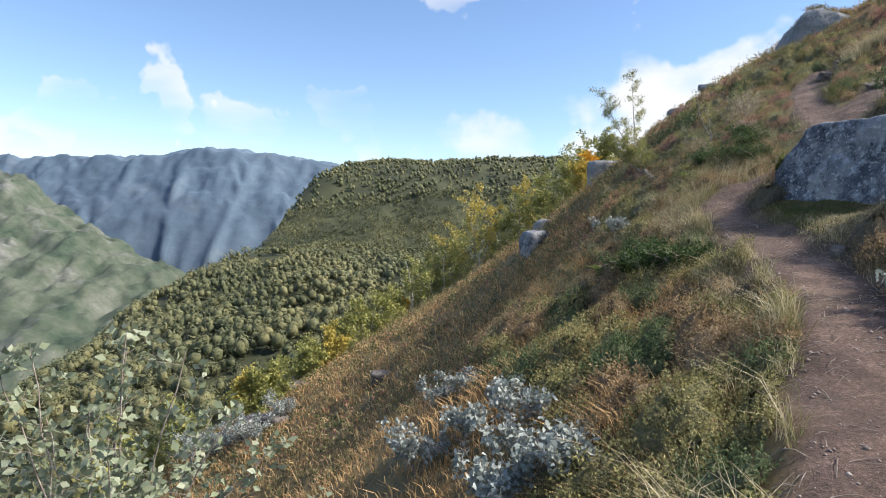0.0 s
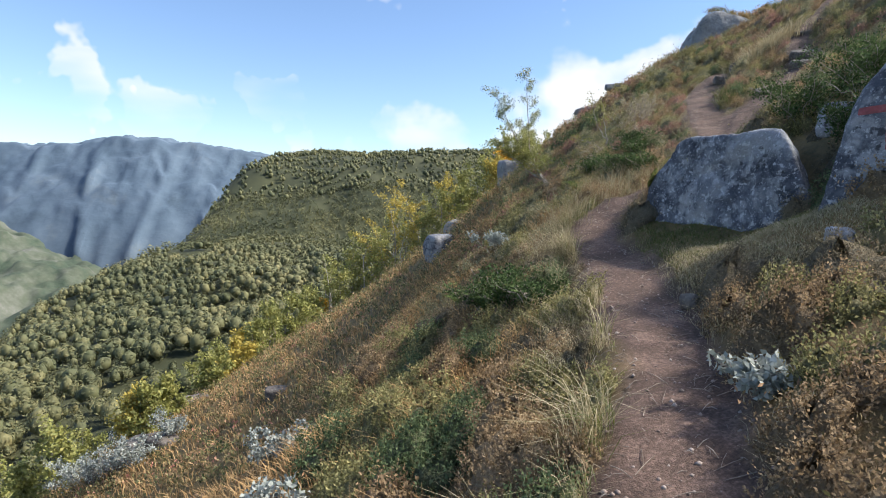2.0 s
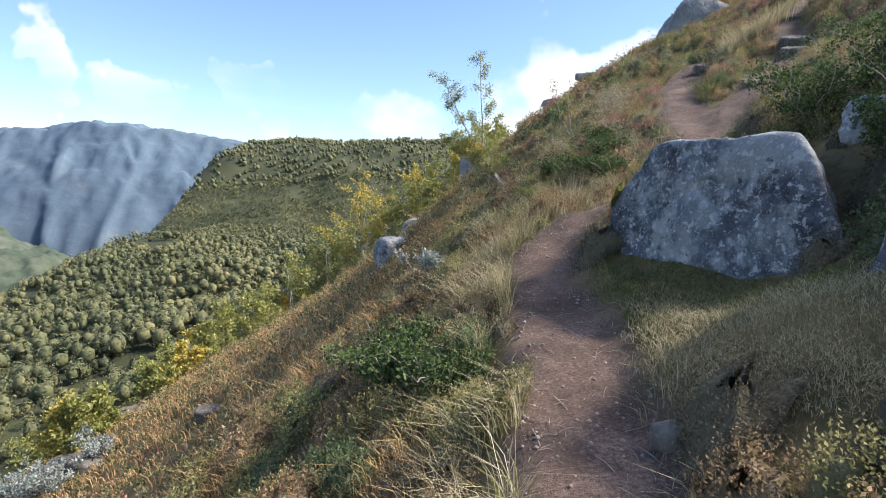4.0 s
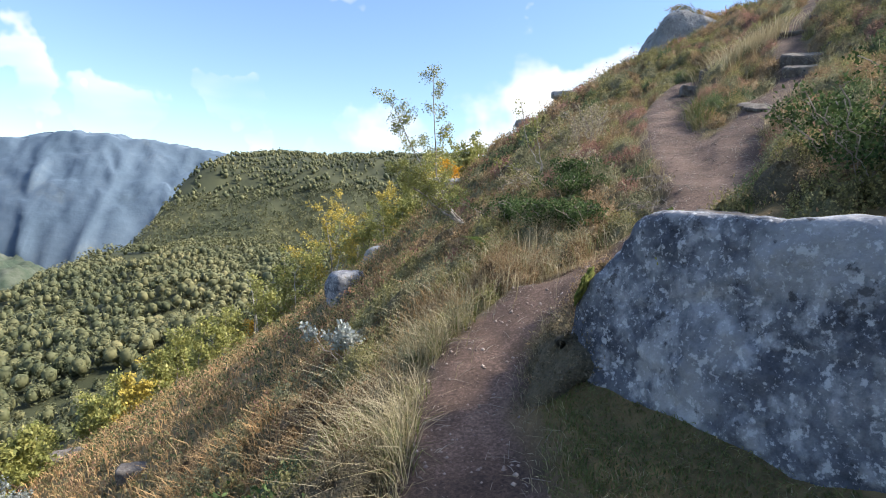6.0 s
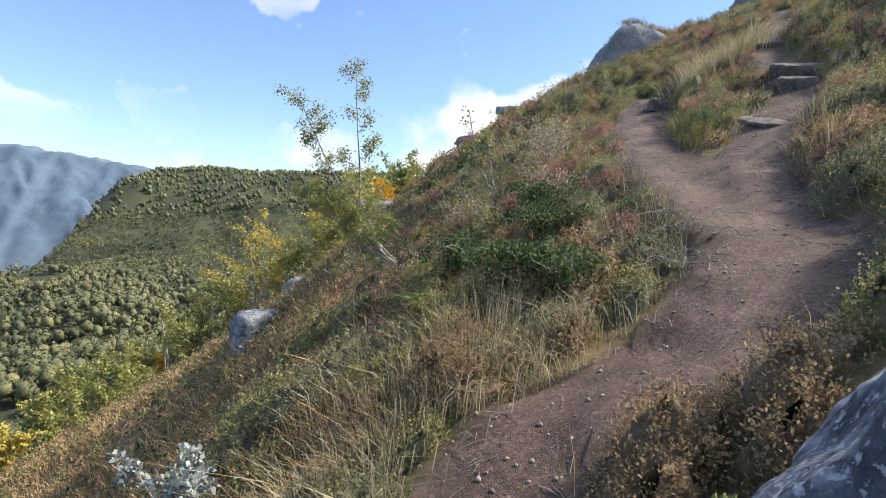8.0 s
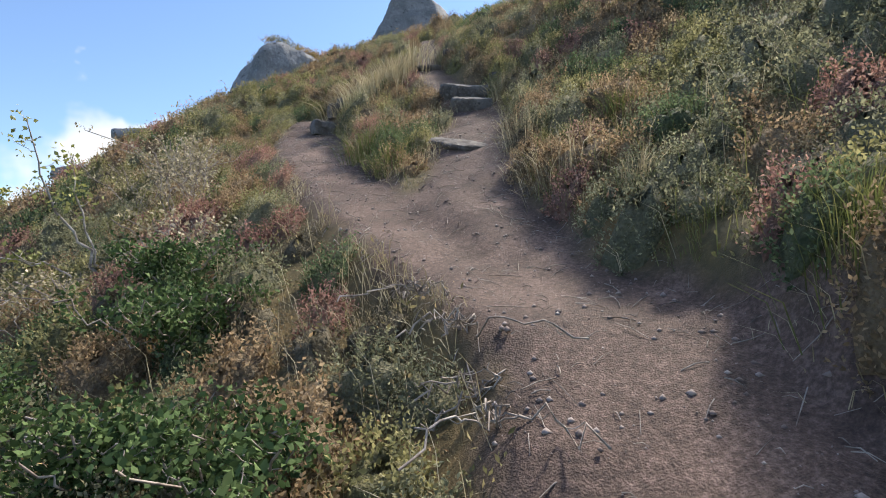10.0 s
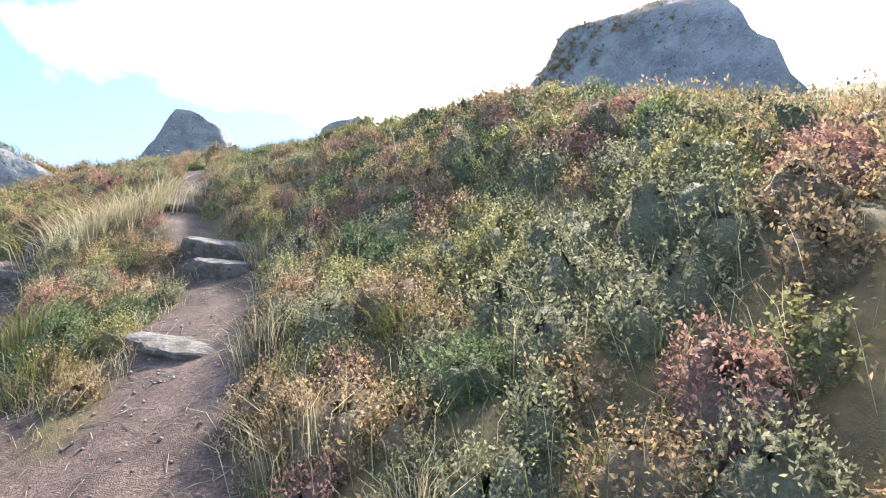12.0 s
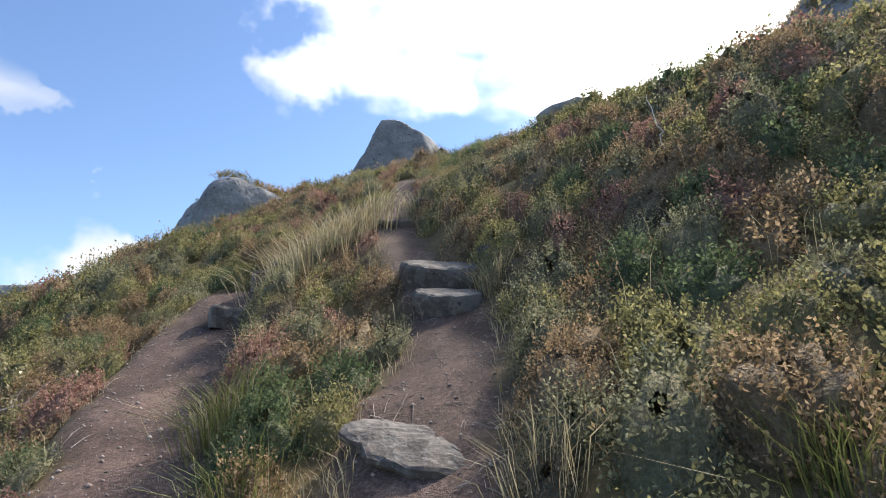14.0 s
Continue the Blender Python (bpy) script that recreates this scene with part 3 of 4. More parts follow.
def slab(at, a, b, c, label, seed, turn, tilt):
    """A split flat stone: irregular outline, uneven top, broken edge and sides."""
    off, rows = Vector((seed * 2.3, seed * 5.1, 0)), []
    bm = bmesh.new()
    for reach, z in ((.12, c), (.4, c), (.65, c), (.84, c), (.95, c * .93), (1, c * .7), (1.02, c * .1), (.98, -c * .5), (.93, -c)):
        row = []
        for k in range(36):
            w = 2 * math.pi * k / 36
            n = Vector((math.cos(w), math.sin(w), 0))
            edge = (abs(n.x) ** 3.2 + abs(n.y) ** 3.2) ** (-1 / 3.2) * (1 + .2 * noise.noise(n * 1.3 + off) + .12 * noise.noise(n * 3.1 + off) + .05 * noise.noise(n * 9 + off))
            p = Vector((n.x * a * edge * reach, n.y * b * edge * reach, z))
            p.z += (.07 * a * noise.noise(p * 3.2 + off) + .035 * a * noise.noise(p * 11 + off) + .02 * a * noise.noise(p * 34 + off)) * (1 if z > 0 else .3)
            if z < c * .8:
                p += n * .06 * a * noise.noise(Vector((p.x * 7, p.y * 7, p.z * 26)) + off)
            row.append(bm.verts.new(p))
        rows.append(row)
    for r, q in zip(rows, rows[1:]):
        for k in range(36):
            bm.faces.new((r[k], q[k], q[(k + 1) % 36], r[(k + 1) % 36]))
    bm.faces.new(rows[0])
    bm.faces.new(rows[-1][::-1])
    me = bpy.data.meshes.new("stone_slab")
    bm.to_mesh(me)
    bm.free()
    me.materials.append(M["slab"])
    ob = new("stone_slab", me)
    ob.location, ob.rotation_euler = at, (radians(tilt), 0, radians(turn))
    return tagged(ob, label, "stone slab")


for k, (x, y, a, b, c, turn, lift, label) in enumerate(SLABS):
    slab((x, y, gz(x, y) + lift - c * .2), a * .92, b * .92, c * .8, label, k + 3, turn, 18 if turn < 0 else 8)


def moss_patch(x, y, z, n, size, seed):
    bm = bmesh.new()
    bmesh.ops.create_icosphere(bm, subdivisions=4, radius=1)
    n = Vector(n).normalized()
    for v in bm.verts:
        c = v.co * size * (1 + .45 * noise.noise(v.co * 2.2 + Vector((seed, 0, 0))))
        c += v.co * size * .18 * noise.noise(v.co * 8)
        v.co = c - n * c.dot(n) * .78
    me = bpy.data.meshes.new("moss_cushion")
    bm.to_mesh(me)
    bm.free()
    me.materials.append(M["moss"])
    ob = new("moss_cushion", me)
    ob.location = (x, y, z)
    tagged(ob, "yellow-green moss cushion on the boulder", "moss", "moss on the boulder")


moss_patch(4.66, 7.30, 2.60, (-.75, -.2, .62), .085, 1)
moss_patch(4.60, 7.22, 2.44, (-.94, -.3, .15), .06, 5)
moss_patch(4.42, 7.70, 2.20, (-.7, .6, .3), .11, 9)


# ---- trees and shrubs ----
def stem(points, r0, r1, n=9, wobble=.02):
    """A smooth bent stem through a few points."""
    p = np.asarray(points, float)
    t = np.linspace(0, len(p) - 1, n)
    q = np.stack([np.interp(t, np.arange(len(p)), p[:, k]) for k in range(3)], -1)
    for _ in range(2):
        q[1:-1] = (q[:-2] + 2 * q[1:-1] + q[2:]) / 4
    q[1:-1] += rng.normal(size=(n - 2, 3)) * wobble
    return q, np.linspace(r0, r1, n)


def sprays(line, count, length, rise, start=.3):
    """Side branches of a stem."""
    q, r = line
    out = []
    for k in range(count):
        f = start + (1 - start) * (k + rng.random()) / count
        i = f * (len(q) - 1)
        a = q[int(i)] + (q[min(int(i) + 1, len(q) - 1)] - q[int(i)]) * (i % 1)
        az = rng.random() * 6.283
        d = np.array((math.cos(az), math.sin(az), rise)) * length * (1.15 - .8 * f) * (.6 + .8 * rng.random())
        out.append(stem([a, a + d * .5 + (0, 0, -.02), a + d + (0, 0, .06 * length)], max(r[int(i)] * .45, .002), .0015, 6, .015 * length))
    return out


def on_lines(lines, per, length, width, jitter=.04, start=.25):
    """Leaves spread along branches."""
    P, A = [], []
    for q, r in lines:
        f = start + (1 - start) * rng.random(per)
        i = f * (len(q) - 1)
        lo = np.minimum(i.astype(int), len(q) - 2)
        P.append(q[lo] + (q[lo + 1] - q[lo]) * (i - lo)[:, None] + rng.normal(size=(per, 3)) * jitter)
        A.append(rng.normal(size=(per, 3)) + (0, 0, .1))
    P, A = np.concatenate(P), np.concatenate(A)
    s = .7 + .6 * rng.random(len(P))
    return leaves(P, A, length * s, width * s)


def tree(name, at, stems, branches, blen, per, leaf, leaf_mat, label, category="tree", bark="bark", rise=.5, radius=.03, group="", second=0, jitter=.04, start=.3, split=False):
    """A small tree or shrub: stems given as points from its foot."""
    ob = thing(name, at, label, category, group)
    main = [stem(s, radius * (1 if k == 0 else .7), .004, 12) for k, s in enumerate(stems)]
    side = [b for line in main for b in sprays(line, branches, blen, rise, start)]
    fine = [b for line in side for b in sprays(line, second, blen * .45, .35, .35)] if second else []
    if split:
        for line in main:
            part("root", tubes([line], 7), M[bark], ob, smooth=True)
    else:
        part("trunk", tubes(main, 7), M[bark], ob, smooth=True)
    if side:
        tagged(part("branching", tubes(side + fine, 4), M[bark], ob, "thin twigs"), kind="stuff")
    if per:
        tagged(part("crown", on_lines(side + fine + ([] if branches > 3 else main), per, leaf, leaf * .62, jitter), M[leaf_mat], ob, "sparse small leaves"), kind="stuff")
    return ob


def foot(x, y, dz=-.04):
    return (x, y, gz(x, y) + dz)


tree("birch_tree", foot(5.35, 14.3), [[(.25, -.1, 0), (-.25, .0, .06), (-.5, .0, .32), (-.66, .05, .75), (-.78, .05, 1.6), (-.83, .05, 2.75)], [(.0, 0, .0), (-.4, .05, .3), (-.75, .1, .7), (-1.2, .15, 1.5), (-1.55, .2, 2.2)], [(-.3, 0, .1), (-.7, .1, .4), (-1.1, .1, .7), (-1.5, .1, 1.0)]],
     24, .5, 50, .032, "birch_leaf", "slender birch with a bent pale trunk and sparse leaves", radius=.035, second=2)
tree("birch_sapling", foot(6.45, 14.1), [[(.15, 0, 0), (-.1, 0, .3), (-.3, 0, .8), (-.42, 0, 1.35)], [(.1, 0, 0), (0, 0, .35), (-.1, 0, .75), (-.1, 0, 1.1)], [(0, 0, 0), (-.35, 0, .2), (-.8, .1, .32)]], 7, .24, 14, .045, "birch_leaf", "young birch with bare lower stems", radius=.016, start=.5)
# dry grey brush
for k, (x, y, h) in enumerate([(7.1, 13.9, .75), (7.6, 14.6, .8), (8.0, 15.1, .8), (6.6, 12.6, .5), (7.5, 15.4, .7), (5.9, 13.4, .45)]):
    tree("dry_shrub", foot(x, y), [[(0, 0, 0), (rng.normal() * .2, .05, h * .5), (rng.normal() * .35, .1, h)] for _ in range(9)], 5, .2, 12, .03, "dry_grass", "leafless grey shrub with dry seed heads", "shrub", "twig", .9, .006, "dry shrubs on the slope")
# silver willows
for k, (x, y, h) in enumerate([(.1, 7.2, .35), (-.25, 7.6, .35), (.03, 4.77, .38), (.4, 4.4, .42), (.39, 3.45, .4), (.2, 3.25, .34), (-.36, 4.86, .36), (.55, 3.2, .34), (3.1, 10.5, .42), (2.95, 3.5, .15)]):
    tree("willow_shrub", foot(x, y), [[(0, 0, 0), (a * .5, b * .5, h * .55), (a, b, h * c)] for a, b, c in rng.normal(0, h * .55, (7, 3)) * (1, 1, 0) + (0, 0, .95)], 7, .15 if h > .2 else .1, 17, .044, "willow_leaf", "low willow shrub with silver-grey leaves", "shrub", "twig", .8, .008, "silver willows", jitter=.02, start=.55)
# low grey thickets down the slope
for k, (x, y, h) in enumerate([(-7.6, 22.3, 1.0), (-8.4, 23.2, 1.0), (-9.6, 23.5, 1.2), (-10.6, 24.2, 1.2), (-6.9, 24.0, .8)]):
    tree("willow_shrub", foot(x, y), [[(0, 0, 0), (a * .5, b * .5, h * .55), (a, b, h)] for a, b in rng.normal(0, h * .6, (8, 2))], 7, .4, 20, .09, "willow_leaf", "grey willow thicket among broken rocks", "shrub", "twig", .6, .012, "grey thicket", jitter=.06)
# the leafy bush below the path
tree("leafy_bush", foot(-2.5, 3.55), [[(0, 0, 0), (a * .4, b * .4, 1.3), (a, b, h)] for a, b, h in [(.1, .3, 2.8), (-.45, .1, 2.75), (.55, .2, 2.75), (.9, .1, 2.35), (-.9, .1, 2.1), (.3, -.3, 2.2), (-.3, .5, 2.2), (1.05, .5, 1.95), (-1.2, -.2, 2.1), (0, 0, 2.4), (.6, .6, 2.2), (-.7, .6, 2.1), (1.3, .3, 1.6), (.2, .1, 2.9), (-.6, .0, 2.75)]],
     15, .42, 7, .07, "green_leaf", "tall leafy bush with pale rounded leaves below the path", "bush", "twig", .5, .014, second=1, jitter=.03)
# dark green shrubs and ferns
for k, (x, y, h, s) in enumerate([(2.3, 7.3, .34, .42), (2.65, 6.5, .28, .32), (2.4, 6.9, .32, .36), (5.3, 12.0, .35, .5), (5.65, 10.4, .32, .5), (6.0, 11.6, .35, .5), (2.5, 7.2, .4, .4), (5.4, 10.9, .35, .45), (6.3, 12.3, .35, .45), (6.15, 7.5, .6, .5), (6.5, 7.0, .7, .5), (6.15, 6.4, .6, .5), (5.85, 5.9, .55, .45), (6.5, 8.0, .6, .5), (5.75, 6.2, .4, .35), (6.9, 7.5, .6, .5)]):
    tree("evergreen_shrub", foot(x, y), [[(0, 0, 0), (a * .5, b * .5, h * .6), (a, b, h)] for a, b in rng.normal(0, s * .55, (14, 2))], 5, .15, 40, .03, "evergreen", "dense dark green dwarf shrub", "shrub", "twig", .6, .006, "green dwarf shrubs", jitter=.035, start=.2)


def fern(x, y, size):
    ob = thing("fern", foot(x, y), "green fern fronds yellowing at the tips", "fern", "ferns")
    for k in range(7):
        az = k * .9 + rng.random() * .5
        out = np.array((math.cos(az), math.sin(az), 0))
        q, r = stem([(0, 0, 0), out * size * .35 + (0, 0, size * .55), out * size * .85 + (0, 0, size * .6)], .004, .001, 16, .004)
        side = np.cross(out, (0, 0, 1))
        P, A, Ls = [], [], []
        for i in range(2, 16):
            for sgn in (-1, 1):
                for half in (0, .5):
                    P.append(q[i] * (1 - half) + q[i - 1] * half)
                    A.append(side * sgn + out * .45 + (0, 0, -.12))
                    Ls.append(size * .26 * math.sin(math.pi * (i / 16) ** .7))
        v, f = leaves(np.array(P), np.array(A), np.array(Ls), np.array(Ls) * .28, .1)
        part("frond", joined([tubes([(q, r)], 4), (v, f)]), M["fern"], ob)


for x, y, s in [(2.6, 6.95, .4), (2.35, 7.15, .42), (4.8, 11.3, .4), (2.15, 7.9, .35)]:
    fern(x, y, s)

# birches along the edge of the hollow
EDGE = [(-9.0, 27.2, 2.6, "birch_leaf"), (-8.6, 28.2, 2.4, "birch_leaf"), (-9.8, 27.6, 2.8, "yellow_leaf"), (-9.5, 40, 3.2, "birch_leaf"), (-7.5, 42, 3.4, "yellow_leaf"), (-5.5, 41, 3.2, "birch_leaf"), (-6.6, 45, 4.2, "birch_leaf"), (-3.6, 44, 4.0, "birch_leaf"),
        (-1.0, 46, 4.5, "birch_leaf"), (2.6, 47, 7.0, "yellow_leaf"), (3.8, 48.5, 7.5, "yellow_leaf"), (1.3, 46, 5.5, "birch_leaf"), (0.6, 48, 5, "birch_leaf"), (7.6, 49, 6.0, "yellow_leaf"), (8.6, 51, 6.0, "birch_leaf"), (6.2, 47, 5, "birch_leaf"), (9.2, 46, 5.0, "birch_leaf"), (11.0, 45, 4.6, "birch_leaf"),
        (12.5, 44, 4.2, "birch_leaf"), (-12, 44, 3.6, "birch_leaf"), (-14.5, 42, 3.2, "birch_leaf"), (-16, 45, 3.8, "birch_leaf"), (-3.0, 52, 5, "birch_leaf"), (-9.5, 52, 4.4, "birch_leaf"), (10.2, 40, 3.2, "birch_leaf"), (8.1, 34, 2.4, "yellow_leaf"), (8.9, 35, 2.6, "orange_leaf"), (10.2, 36, 2.6, "birch_leaf"), (-18, 40, 3.2, "birch_leaf"), (-13, 36, 2.4, "birch_leaf"),
        (4.9, 46.3, 4.5, "birch_leaf"), (.9, 50.5, 6.8, "yellow_leaf"), (-.8, 47.5, 6.6, "birch_leaf"), (-2.2, 44.4, 5.6, "birch_leaf"), (-3.7, 42.3, 3.9, "birch_leaf"), (-4.8, 40.2, 4.0, "birch_leaf"), (-5.6, 38.0, 3.5, "birch_leaf"), (-6.3, 35.9, 3.0, "birch_leaf"),
        (-6.9, 33.7, 2.5, "yellow_leaf"), (-8.0, 32.4, 2.4, "birch_leaf"), (-12.5, 26.5, 3.3, "birch_leaf"), (-16.7, 28.7, 4.6, "birch_leaf"), (7.5, 52.0, 5.7, "birch_leaf"), (7.3, 44.0, 3.6, "birch_leaf"), (7.5, 58.1, 7.2, "birch_leaf"), (9.3, 49.7, 6.1, "birch_leaf"),
        (10.9, 51.4, 7.0, "birch_leaf"), (11.6, 49.2, 6.1, "birch_leaf"), (14.2, 50.6, 4.9, "birch_leaf"), (16.4, 52.1, 4.6, "birch_leaf"), (2.7, 52.4, 7.2, "birch_leaf"), (-11.8, 18.8, 3.4, "birch_leaf"), (-14.1, 26.8, 2.5, "birch_leaf")]
for k, (x, y, h, leaf) in enumerate(EDGE):
    tree("birch_tree", foot(x, y, -.2), [[(0, 0, 0), (.1 * h * rng.normal() * .5, 0, h * .5), (.15 * h * rng.normal() * .5, 0, h)], [(0, 0, 0), (.15 * h, .05, h * .45), (.22 * h * rng.normal(), .1, h * .85)]], 12, h * .3, 28, .185, leaf,
         {"birch_leaf": "small green birch on the slope", "yellow_leaf": "birch in yellow autumn leaf", "orange_leaf": "small birch in orange autumn leaf"}[leaf], radius=.012 * h, group="birches below the path", second=1, jitter=.13, start=.18)
tree("birch_tree", foot(-3.2, 47, -.2), [[(0, 0, 0), (.1, 0, 1.2), (.1, 0, 2.8)]], 10, .7, 40, .16, "orange_leaf", "small birch in bright orange autumn leaf", radius=.03, second=1, jitter=.13)
for x, y, s in [(-2.0, 45, [(0, 0, 0), (-.2, 0, 2.2), (-.5, 0, 4.2), (-.8, 0, 5.2)]), (0.2, 46, [(0, 0, 0), (.1, 0, 2.2), (-.1, 0, 4.0), (.2, 0, 4.6)]), (-3.2, 44, [(.6, 0, 0), (-.8, 0, 1.0), (-2.2, 0, 2.0)]), (3.1, 46, [(0, 0, 0), (0, 0, 2.2), (.3, 0, 3.8)])]:
    tree("dead_tree", foot(x, y, -.1), [s], 6, .9, 0, .1, "birch_leaf", "bare bleached birch trunk", bark="deadwood", radius=.075, group="dead birches")
for x, y, s in [(11.1, 11.5, [(0, 0, .05), (.6, .62, .35), (1.15, 1.25, .75)]), (12.1, 11.75, [(0, 0, 0), (-.02, .02, .35), (.03, .1, .72)])]:
    tree("bare_twig", foot(x, y), [s], 3, .22, 3, .05, "birch_leaf", "thin bare twig rising from the heather", "twig", "deadwood", .5, .008, "bare twigs")
for x, y in [(6.25, 9.95), (6.45, 10.15), (6.1, 9.8), (6.6, 10.5)]:
    tree("bare_root", foot(x, y, .03), [[(0, 0, 0), (a * .4, b * .4, .05), (a, b, -.02)] for a, b in rng.normal(0, .16, (6, 2))], 2, .08, 0, .1, "birch_leaf", "bleached roots exposed at the path's edge", "root", "twig", .1, .0045, "roots by the path", split=True)


# ---- ground cover ----
def cover(P, count, spread, height, leaf, width, up=.6, shape=leaves):
    """Low clumps: P (n,3) feet, each with count leaves filling a dome."""
    n = len(P)
    s = (.65 + .6 * rng.random(n)) * np.clip(1 + .55 * fbm(P[:, 0] / .7, P[:, 1] / .7, 95, 2), .7, 1.7)
    k = 6
    az = rng.random((n, k)) * 6.283
    tilt = np.sqrt(rng.random((n, k)))
    tip = np.stack([np.cos(az) * tilt * spread, np.sin(az) * tilt * spread, height * (1 - .35 * tilt ** 2) * (.7 + .5 * rng.random((n, k)))], -1)
    which = np.arange(count) % k
    t = .25 + .8 * rng.random((n, count))
    off = tip[:, which] * t[..., None] + rng.normal(size=(n, count, 3)) * spread * .09
    off = off * s[:, None, None]
    A = rng.normal(size=(n, count, 3)) * .75 + tip[:, which] / spread * .5 + (0, 0, up * .8)
    L = leaf * (.55 + .8 * rng.random((n, count)))
    return shape((P[:, None] + off).reshape(-1, 3), A.reshape(-1, 3), L.ravel(), L.ravel() * width)


def sample(n, lo, hi, band):
    """Random feet in a box, at distances from the trail within band, clear of the boulders."""
    x, y = rng.uniform(lo[0], hi[0], n), rng.uniform(lo[1], hi[1], n)
    d, z, w, side, raw = trail(x, y)
    ok = (d > np.maximum(w + .10 + .08 * cut_bank(x, y, side) + .07 * vnoise(x / .5, y / .5, 71), band[0])) & (d < band[1])
    u, v = (x - 5.2) * .34 - (y - 7.05) * .94, (x - 5.2) * .94 + (y - 7.05) * .34
    ok &= ~((np.abs(u) < .95) & (np.abs(v) < .57))
    ok &= np.hypot(x - 5.45, y - 4.9) > .62
    x, y, d, w, side = x[ok], y[ok], d[ok], w[ok], side[ok]
    return np.stack([x, y, ground_z(x, y) - .015], -1), d, w, np.sign(side)


def kinds(P, seed=51):
    return fbm(P[:, 0] / 1.6, P[:, 1] / 1.6, seed, 3)


def platform(P):
    """The short mossy turf in front of the boulders."""
    return (np.hypot((P[:, 0] - 4.1) / .75, (P[:, 1] - 6.0) / 1.7) < 1)


# heather and bilberry far from the path
chunks_h, chunks_b = [], []
for n, box, band, cnt, spread, height, leaf in ((5600, ((-6, 4), (17, 24)), (4.0, 9.5), 22, .28, .26, .065), (5200, ((-17, 8), (25, 40)), (9.5, 36.0), 28, .5, .36, .12)):
    P, d, w, side = sample(n * 5, *box, band)
    P, side = P[:n], side[:n]
    k = kinds(P) + .3 * rng.normal(size=len(P))
    thin = (side > 0) | ((P[:, 1] > 11) & (rng.random(len(P)) < .7)) | (kinds(P, 57) > .25) | (rng.random(len(P)) < .18)
    chunks_h.append(cover(P[thin & (k > .05)], cnt, spread, height * .9, leaf * 1.1, .3, 1.1))
    chunks_b.append(cover(P[thin & (k <= .05)], cnt, spread, height, leaf * .85, .55))
stuff("heather", joined(chunks_h), M["heather"], "dark green and brown heather covering the hillside", "heather")
stuff("bilberry", joined(chunks_b), M["bilberry"], "bilberry scrub turning red and orange on the hillside", "shrub")

# rust-brown grass on the open slope below the path
M["rust_grass"] = mat("rusty_grass", [(.20, .125, .055), (.34, .215, .10), (.44, .285, .135), (.46, .36, .19)], .5, island=.35, translucent=.3, bump=0, rough=.75, lum=.25)
chunks_d = []
for n, box, band, length, width in ((20000, ((-2, 1.6), (5.5, 12)), (.75, 3.0), .15, .007), (22000, ((-7, 1.6), (6.5, 20)), (2.4, 8), .2, .015), (16000, ((-16, 4), (9, 34)), (7, 40), .3, .034)):
    P, d, w, side = sample(n * 4, *box, band)
    P = P[(side < 0) & (kinds(P, 57) + .45 * rng.normal(size=len(P)) > -.35 - .25 * step(1, 3, d))][:n]
    lean = rng.normal(size=P.shape) * (.45, .45, 0) + (-.4, .05, 0)
    chunks_d.append(blades(P, lean, length * (.5 + .8 * rng.random(len(P))) * np.clip(1 + .6 * fbm(P[:, 0] / .8, P[:, 1] / .8, 63, 2), .4, 1.8), np.full(len(P), width)))
stuff("hill_grass", joined(chunks_d), M["rust_grass"], "rust-brown grass on the open slope", "grass")


# rounded bushes of one kind each, growing side by side
RINGS, AROUND = (.18, .5, .8, 1.08, 1.34, 1.62), 14
RING = [(math.sin(e) * math.cos(a), math.sin(e) * math.sin(a), math.cos(e)) for e in RINGS for a in np.arange(AROUND) * 2 * np.pi / AROUND]
RING_FACES = np.array([(r * AROUND + j, r * AROUND + (j + 1) % AROUND, (r + 1) * AROUND + (j + 1) % AROUND, (r + 1) * AROUND + j) for r in range(len(RINGS) - 1) for j in range(AROUND)] + [(0, 2 * j + 1, 2 * j + 2, 2 * j + 3) for j in range(6)])


def lumps(at, d):
    return 1 + .34 * fbm(d[:, 0] * 1.7 + at[0] * 7, d[:, 1] * 1.7 + .8 * d[:, 2] + at[1] * 7, 33, 3)


def settle(at, P):
    P[:, 2] += ground_z(at[0] + P[:, 0], at[1] + P[:, 1]) - .03
    P[:, :2] += at[:2]
    return P


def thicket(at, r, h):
    """The closed inner dome of a bush, coloured as leaves and twigs in shade."""
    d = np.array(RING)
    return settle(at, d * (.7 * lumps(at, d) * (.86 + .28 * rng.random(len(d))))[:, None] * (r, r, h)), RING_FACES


def bush(at, r, h, leaf, wide, shape, per=6):
    """Leafy shoots standing out of a lumpy dome, longer towards its top."""
    n = int(.84 * (r + .05) * (h + r) / leaf ** 2)
    d = unit(rng.normal(size=(n, 3)) + (0, 0, .5))
    d[:, 2] = np.abs(d[:, 2])
    foot_s = settle(at, d * (.76 * lumps(at, d))[:, None] * (r, r, h))
    way = unit(d * .7 + (0, 0, .75) + rng.normal(size=(n, 3)) * .28)
    long = (.05 + .06 * rng.random(n) ** 2 + 1.2 * leaf) * (.6 + .6 * d[:, 2])
    t = (np.arange(per) + rng.random((n, per))) / per
    P = foot_s[:, None] + way[:, None] * (t * long[:, None])[..., None]
    A = way[:, None] * .55 + rng.normal(size=(n, per, 3)) * .62
    L = leaf * (.65 + .6 * rng.random((n, per))) * (1.15 - .4 * t)
    return shape(P.reshape(-1, 3), A.reshape(-1, 3), L.ravel(), L.ravel() * wide)


